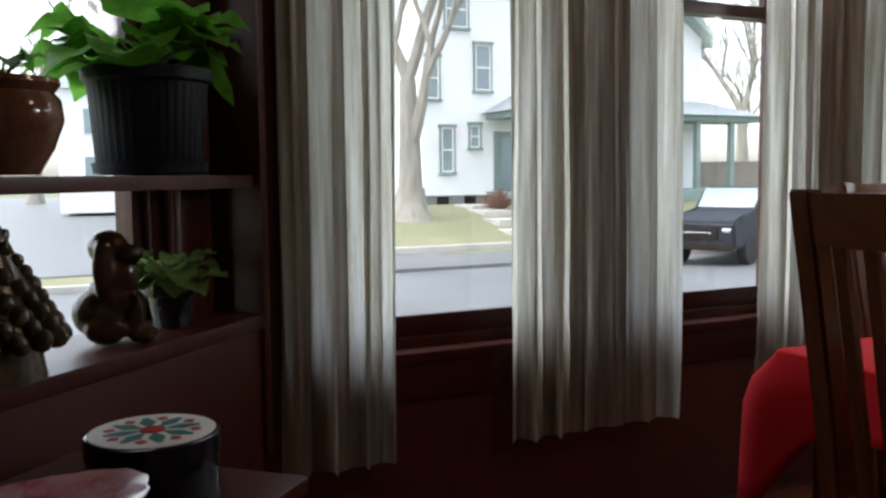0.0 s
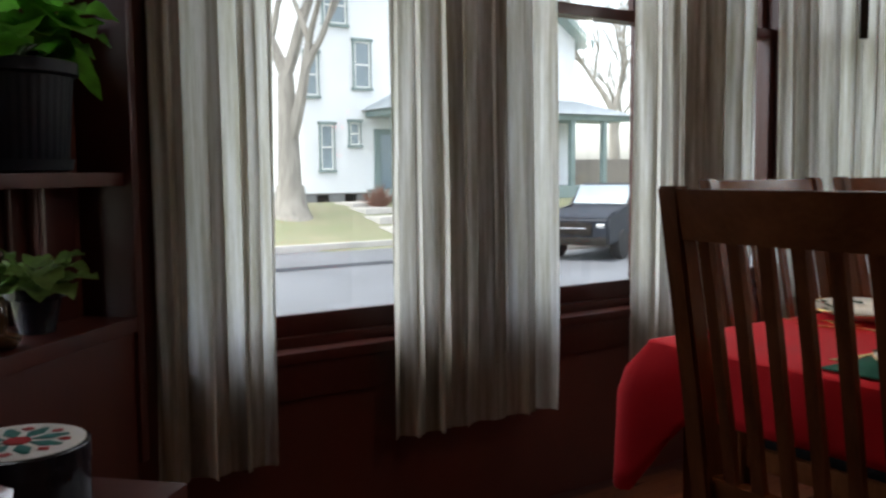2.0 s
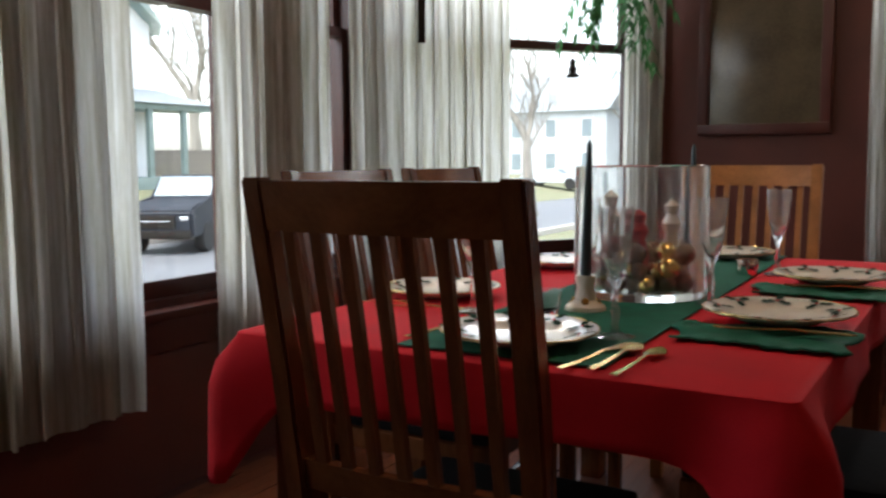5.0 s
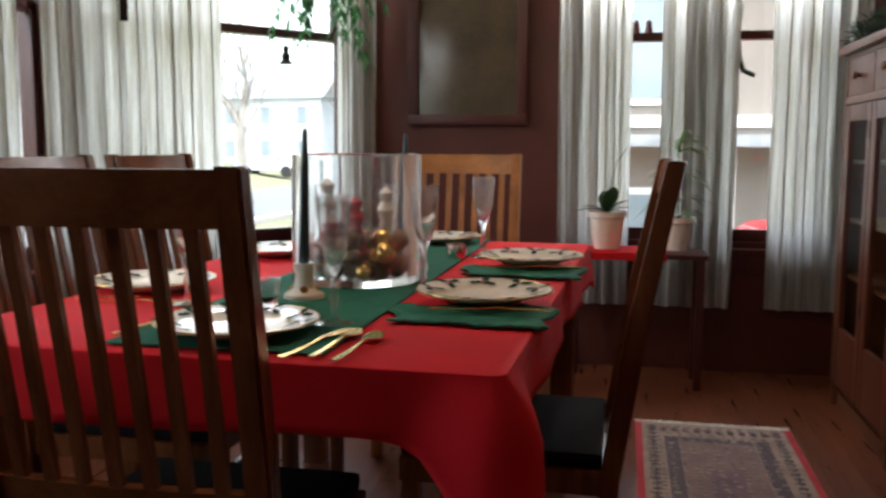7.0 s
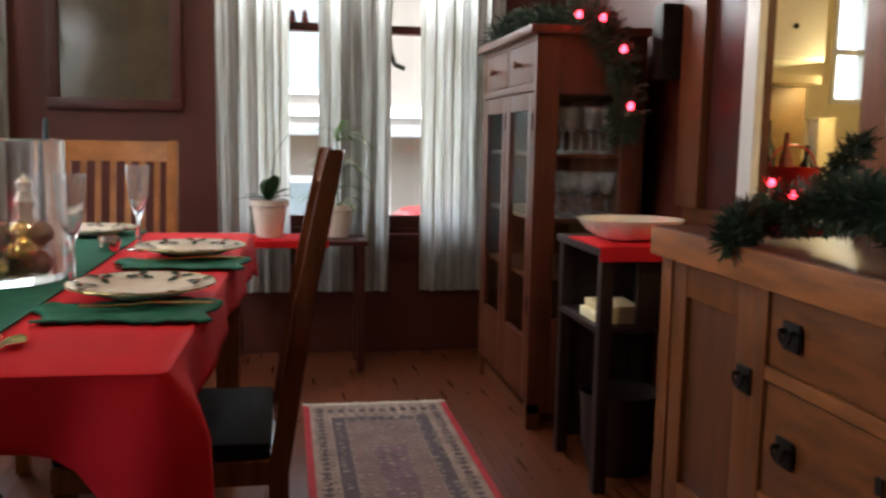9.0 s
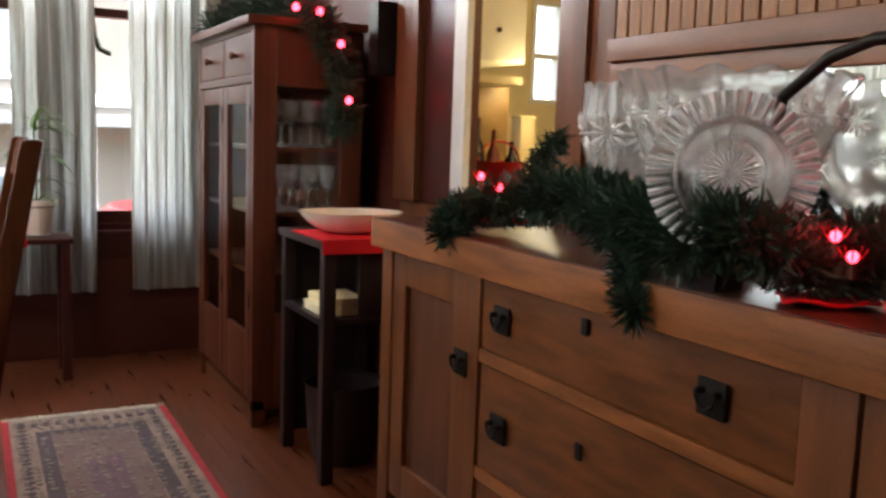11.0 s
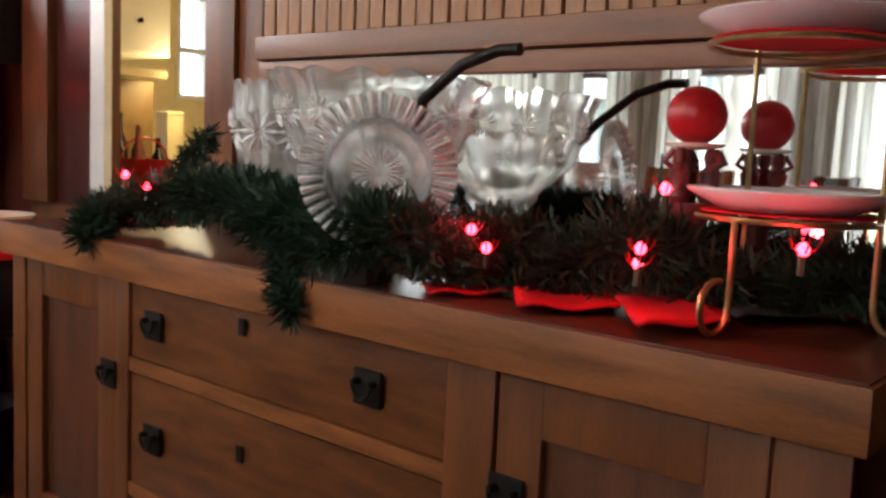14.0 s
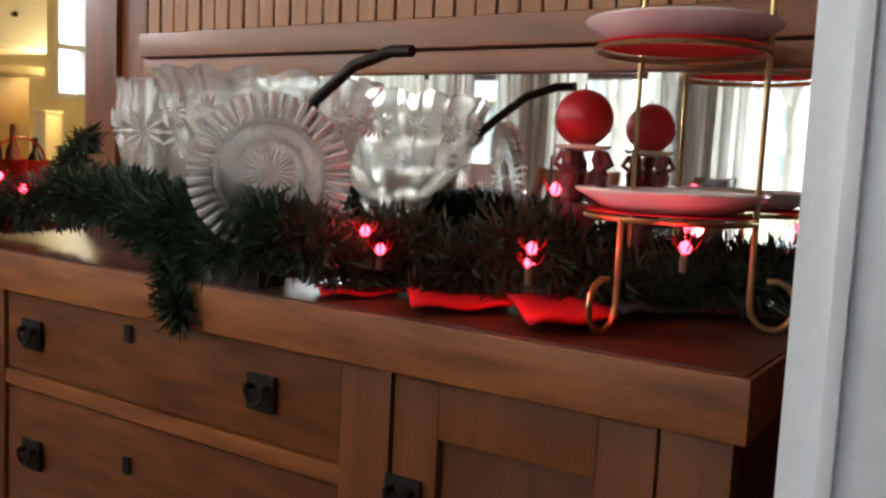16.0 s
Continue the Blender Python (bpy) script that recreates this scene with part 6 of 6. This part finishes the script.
def bare_tree(x, y, z, h, r, seed, levels=4, label="bare grey street tree in winter", fork=0.3):
    rnd = random.Random(seed)
    ob = thing("tree", label, "tree", pose(x, y, z))
    trunk, limbs = bmesh.new(), bmesh.new()

    def grow(bm, p, d, length, rad, lev):
        pts = [p]
        q, dd = p.copy(), d.copy()
        for i in range(4):
            dd = (dd + Vector((rnd.uniform(-.14, .14), rnd.uniform(-.14, .14), 0.05)) * (1 if lev else 0.25)).normalized()
            q = q + dd * length / 4
            pts.append(q.copy())
        tube(bm, pts, rad, 10 if lev == 0 else 6 if lev < 3 else 4, rad * 0.6)
        if lev < levels:
            for k in range(rnd.choice((3, 4)) if lev else 3):
                a = rnd.uniform(0, 6.28)
                s = rnd.uniform(0.35, 0.75)
                nd = (dd + Vector((math.cos(a), math.sin(a), 0.25)) * s).normalized()
                at = pts[-1] if k < 2 else pts[rnd.choice((2, 3))]
                grow(limbs, at - nd * rad * 0.3, nd, length * rnd.uniform(0.6, 0.8), rad * rnd.uniform(0.42, 0.6), lev + 1)
    grow(trunk, Vector((0, 0, -0.1)), Vector((0, 0, 1)), h * fork, r, 0)
    bm = trunk
    lathe(bm, [(r * 1.8, -0.2), (r * 1.35, 0.15), (r * 1.1, 0.6), (r, 1.0)], None, 12)
    part("trunk", trunk, M_BARK, ob)
    part("limbs", limbs, M_BARK, ob)
    return ob


bare_tree(-27.0, 12.25, ground_z(-27, 12.25), 15, 0.46, 3, 5, "large forked grey tree before the white house", 0.31)
t2 = bare_tree(-15.0, 33.5, -1.1, 10, 0.27, 8, 5, "small bare tree beside the side street", 0.3)
for i, (x, y, a, s) in enumerate(((-30, 62, 40, 1.5), (-22, 74, 110, 1.6), (-9, 60, 200, 1.4), (-42, 38, 70, 1.8), (-58, 9.5, 20, 2.0), (-75, 9, 140, 2.2), (-44, 10, 250, 1.6), (-48, 48, 10, 1.9), (-90, 3, 300, 2.2), (-66, -9, 90, 1.9))):
    c = copy_thing(t2, pose(x, y, ground_z(x, y), 0, 0, a))
    c.scale = (s, s, s)
    tagged(c, "bare winter tree some way off")


def far_house(x, y, z, w, d, h, turn, wallm, label):
    ob = thing("far_house", label, "house", pose(x, y, z, 0, 0, turn))
    boxes("wall", [((-w / 2, -d / 2, -1), (w / 2, d / 2, h))], wallm, ob)
    bm = bmesh.new()
    v = [bm.verts.new(p) for p in ((-w / 2 - 0.4, -d / 2 - 0.4, h), (w / 2 + 0.4, -d / 2 - 0.4, h), (w / 2 + 0.4, d / 2 + 0.4, h), (-w / 2 - 0.4, d / 2 + 0.4, h), (-w / 2 - 0.4, 0, h + d * 0.4), (w / 2 + 0.4, 0, h + d * 0.4))]
    for f in ((0, 1, 5, 4), (2, 3, 4, 5), (0, 4, 3), (1, 2, 5), (0, 3, 2, 1)):
        bm.faces.new([v[i] for i in f])
    part("roof", bm, M_ROOF, ob, smooth=False)
    for sx in range(3):
        for sz in range(2):
            x0, z0 = -w / 2 + w * (sx + 0.5) / 3 - 0.5, 0.9 + 2.9 * sz
            f = boxes("window", [((x0 - 0.1, -d / 2 - 0.06, z0 - 0.1), (x0 + 1.1, -d / 2 - 0.005, z0 + 1.6))], M_WHITE, ob)
            boxes("pane", [((x0, -d / 2 - 0.08, z0), (x0 + 1, -d / 2 - 0.05, z0 + 1.5))], M_DGLASS, f)
    return ob


M_GREYW = mat("grey_siding", (0.5, 0.53, 0.56), 0.7, var=0.08, scale=1)
M_TAN = mat("tan_siding", (0.22, 0.19, 0.165), 0.7, var=0.1, scale=1)
far_house(-55, 70, 0, 12, 9, 6.5, 30, M_GREYW, "pale grey house far down the street")
far_house(-30, 78, -0.8, 11, 9, 6.0, -10, M_GREYW, "pale grey house beyond the side street")
far_house(-12, 78, -0.8, 12, 9, 6.5, 10, M_GREYW, "pale house far beyond the side street")
neighbour = far_house(3.0, 17.5, -2.0, 8, 8, 6.2, 0, M_TAN, "tan neighbouring house with dark windows")
boxes("belt_board", [((-4.0, -4.06, 3.38), (4.0, -4.0, 3.55))], M_WHITE, neighbour, 0.01)
boxes("porch_roof", [((-3.9, -4.9, 3.1), (3.9, -4.06, 3.26))], M_ROOF, neighbour, 0.01)
for x in (-3.75, -1.6, 1.0, 3.6):
    boxes("porch_post", [((x - 0.07, -4.85, 0.8), (x + 0.07, -4.71, 3.1))], M_WHITE, neighbour, 0.01)
far_house(-62, 10, 0, 12, 9, 6.5, 80, M_SIDING, "white house behind the street trees")
fence = thing("fence", "weathered grey board fence beyond the lawn", "fence", pose(-33.5, 30.5, -0.12, 0, 0, 62))
bm = bmesh.new()
box(bm, (-0.07, -0.015, 0), (0.07, 0.015, 1.75), None, 0.005)
plank = part("board", bm, mat("grey_fence_wood", (0.2, 0.18, 0.16), 0.9, var=0.3, scale=4), fence, smooth=False)
for i in range(1, 60):
    b = new("board", plank.data)
    b.parent = fence
    b.matrix_basis = pose(0.155 * i, 0, 0)
for z in (0.3, 1.4):
    boxes("rail", [((-0.1, 0.016, z), (9.3, 0.05, z + 0.1))], M_BARK, fence)
# leafless hedge and shrubs
for x, y, r, s in ((-28.0, 16.2, 0.8, 5), (-28.0, 33.0, 0.6, 6)):
    rnd = random.Random(s)
    bm = bmesh.new()
    for k in range(260):
        a, b = rnd.uniform(0, 6.28), rnd.uniform(0.1, 1.3)
        e = Vector((math.cos(a) * math.sin(b), math.sin(a) * math.sin(b), math.cos(b))) * r * rnd.uniform(0.6, 1.1)
        tube(bm, [(0, 0, -0.2), e * 0.5, e], 0.02, 3, 0.008)
    tagged(part("shrub", bm, mat("red_twigs", (0.22, 0.12, 0.09), 0.9), m=pose(x, y, ground_z(x, y))), "leafless reddish shrub on the lawn", "shrub")


def vehicle(m, length, width, height, paint, label, name="pickup_truck", cat="truck", truck=True):
    """Faces +x."""
    ob = thing(name, label, cat, m)
    bm = bmesh.new()
    hl = length / 2
    prof = [(-hl, 0.45), (-hl, 1.2 if truck else 0.95), (-hl * 0.3, 1.25 if truck else 1.0), (-hl * 0.22, height - 0.08), (hl * 0.12, height), (hl * 0.36, 1.32 if truck else 1.0),
            (hl * 0.9, 1.2 if truck else 0.85), (hl, 1.08 if truck else 0.7), (hl, 0.42)]
    sides = []
    for s in (-1, 1):
        sides.append([bm.verts.new((x, s * width / 2 * (0.84 if z > 1.25 else 1), z)) for x, z in prof])
    n = len(prof)
    for i in range(n):
        bm.faces.new((sides[0][i], sides[0][(i + 1) % n], sides[1][(i + 1) % n], sides[1][i]))
    bm.faces.new(sides[0])
    bm.faces.new(sides[1][::-1])
    bmesh.ops.bevel(bm, geom=list(bm.edges), offset=0.06, segments=3, affect="EDGES")
    part("body", bm, paint, ob)
    zb = 1.33 if truck else 1.02
    bm = bmesh.new()
    slope = math.degrees(math.atan2(height - zb, hl * 0.24))
    box(bm, (-0.02, -width * 0.39, 0.08), (0.02, width * 0.39, math.hypot(height - zb, hl * 0.24) - 0.1), None, 0.01)
    part("windscreen", bm, M_DGLASS, ob, m=pose(hl * 0.36, 0, zb, 0, slope - 90, 0))
    for s in (-1, 1):
        boxes("side_window", [((-hl * 0.18, s * width * 0.43 - 0.02, zb + 0.05), (hl * 0.14, s * width * 0.43 + 0.02, height - 0.15))], M_DGLASS, ob, 0.01)
        boxes("headlight", [((hl - 0.04, s * width * 0.38 - 0.10, 0.85 if truck else 0.6), (hl + 0.015, s * width * 0.38 + 0.12, 0.95 if truck else 0.72))], M_CHROME, ob, 0.02)
        for x in (-hl * 0.62, hl * 0.62):
            bm = bmesh.new()
            lathe(bm, [(0.2, -0.13), (0.37, -0.13), (0.39, -0.1), (0.39, 0.1), (0.37, 0.13), (0.2, 0.13)], None, 24)
            w = part("wheel", bm, M_RUBBER, ob, m=pose(x, s * (width / 2 - 0.1), 0.38, 90, 0, 0))
            bm = bmesh.new()
            lathe(bm, [(0.0005, -0.11), (0.2, -0.12), (0.22, 0), (0.2, 0.12), (0.0005, 0.11)], None, 18)
            part("rim", bm, M_CHROME, w)
    boxes("grille", [((hl - 0.02, -width * 0.27, 0.66 if truck else 0.45), (hl + 0.035, width * 0.27, 0.98 if truck else 0.66))], M_IRON, ob, 0.02)
    boxes("grille_bar", [((hl + 0.03, -width * 0.2, 0.82), (hl + 0.045, width * 0.2, 0.84))], M_CHROME, ob, 0.01)
    boxes("bumper", [((hl - 0.05, -width * 0.48, 0.40), (hl + 0.09, width * 0.48, 0.60))], M_IRON if truck else paint, ob, 0.03)
    return ob


vehicle(pose(-18.05, 17.95, -1.22, 0, 0, -66), 5.4, 1.95, 1.95, M_CARB, "dark pickup truck parked on the wet street")
M_REDC = mat("red_car_paint", (0.4, 0.02, 0.03), 0.25, var=0.1, coat=0.4)
vehicle(pose(-17.5, 56, -1.0, 0, 0, 10), 4.5, 1.8, 1.45, M_REDC, "red car parked down the side street", "parked_car", "car", False)
vehicle(pose(-24.0, 58, -1.0, 0, 0, 5), 4.5, 1.8, 1.45, M_GREYW, "pale grey car parked down the side street", "parked_car", "car", False)
vehicle(pose(2.0, 11.0, -1.2, 0, 0, 5), 4.5, 1.8, 1.45, M_REDC, "red car parked beside the neighbouring house", "parked_car", "car", False)

# ---- rug pattern and floor boards ----
M_RUGV = mat("rug_violet_wool", (0.16, 0.09, 0.11), 0.95, var=0.3, scale=14, fine=200, bump=0.3)
M_RUGP = mat("rug_pale_wool", (0.25, 0.20, 0.17), 0.95, var=0.3, scale=14, fine=200, bump=0.3)
M_RUGF = mat("rug_mauve_wool", (0.17, 0.095, 0.095), 0.95, var=0.35, scale=9, fine=200, bump=0.3, colour2=(0.27, 0.18, 0.16))
for x0, x1, y0, y1, mt in ((0.17, 0.22, 0.7, 3.34, M_RUGD), (0.49, 0.54, 0.7, 3.34, M_RUGD), (0.225, 0.485, 3.29, 3.34, M_RUGD), (0.225, 0.485, 0.7, 3.285, M_RUGF),
                           (0.30, 0.41, 2.2, 3.0, M_RUGV), (0.30, 0.41, 0.9, 1.8, M_RUGV)):
    boxes("border_band", [((x0, y0, 0.0065), (x1, y1, 0.0096 if mt is M_RUGV else 0.0088))], mt, rug)
bm = bmesh.new()
rnd = random.Random(7)
for i in range(13):
    for j in range(84):
        x, y = 0.115 + i * 0.038 + rnd.uniform(-.006, .006), 3.46 - j * 0.033 + rnd.uniform(-.006, .006)
        q = rnd.uniform(0.004, 0.011)
        if rnd.random() < 0.8:
            box(bm, (x - q, y - q * rnd.uniform(0.5, 1.4), 0.0080), (x + q, y + q, 0.0104))
tagged(part("woven_figure", bm, M_RUGP, rug), kind="stuff")
bm = bmesh.new()
for side in (0.128, 0.582):
    for j in range(64):
        y = 3.45 - j * 0.043 + rnd.uniform(-.004, .004)
        box(bm, (side - 0.014, y - 0.009, 0.0080), (side + 0.014, y + 0.009, 0.0098), None)
        box(bm, (side - 0.005, y - 0.016, 0.0081), (side + 0.005, y + 0.016, 0.0099), None)
for i in range(12):
    x = 0.13 + i * 0.041
    box(bm, (x - 0.011, 3.40, 0.0080), (x + 0.011, 3.44, 0.0098), None)
tagged(part("border_figure", bm, M_RUGD, rug), kind="stuff")
rnd = random.Random(1)
board_meshes = {}
count = 0
for i in range(64):
    x0 = 1.34 - i * 0.06
    y = -1.3 + rnd.uniform(0, 0.8)
    while y < 4.44:
        y1 = min(y + rnd.choice((0.9, 1.2, 1.5)), 4.44)
        inside = x0 > -2.2 + max(0, (y1 - 3.2) * 0.76) and x0 > -2.2 + max(0, 0.3 - y) and y1 - y > 0.12
        if inside and count < 290:
            key = round(y1 - y, 1)
            if key not in board_meshes:
                bm = bmesh.new()
                box(bm, (0, 0, -0.003), (0.0585, y1 - y - 0.0015, 0), None, 0.0006)
                b = part("floor_board", bm, M_FLOOR, floor, smooth=False)
                board_meshes[key] = b.data
            else:
                b = new("floor_board", board_meshes[key])
                b.parent = floor
            b.matrix_basis = pose(x0, y, 0)
            count += 1
        y = y1
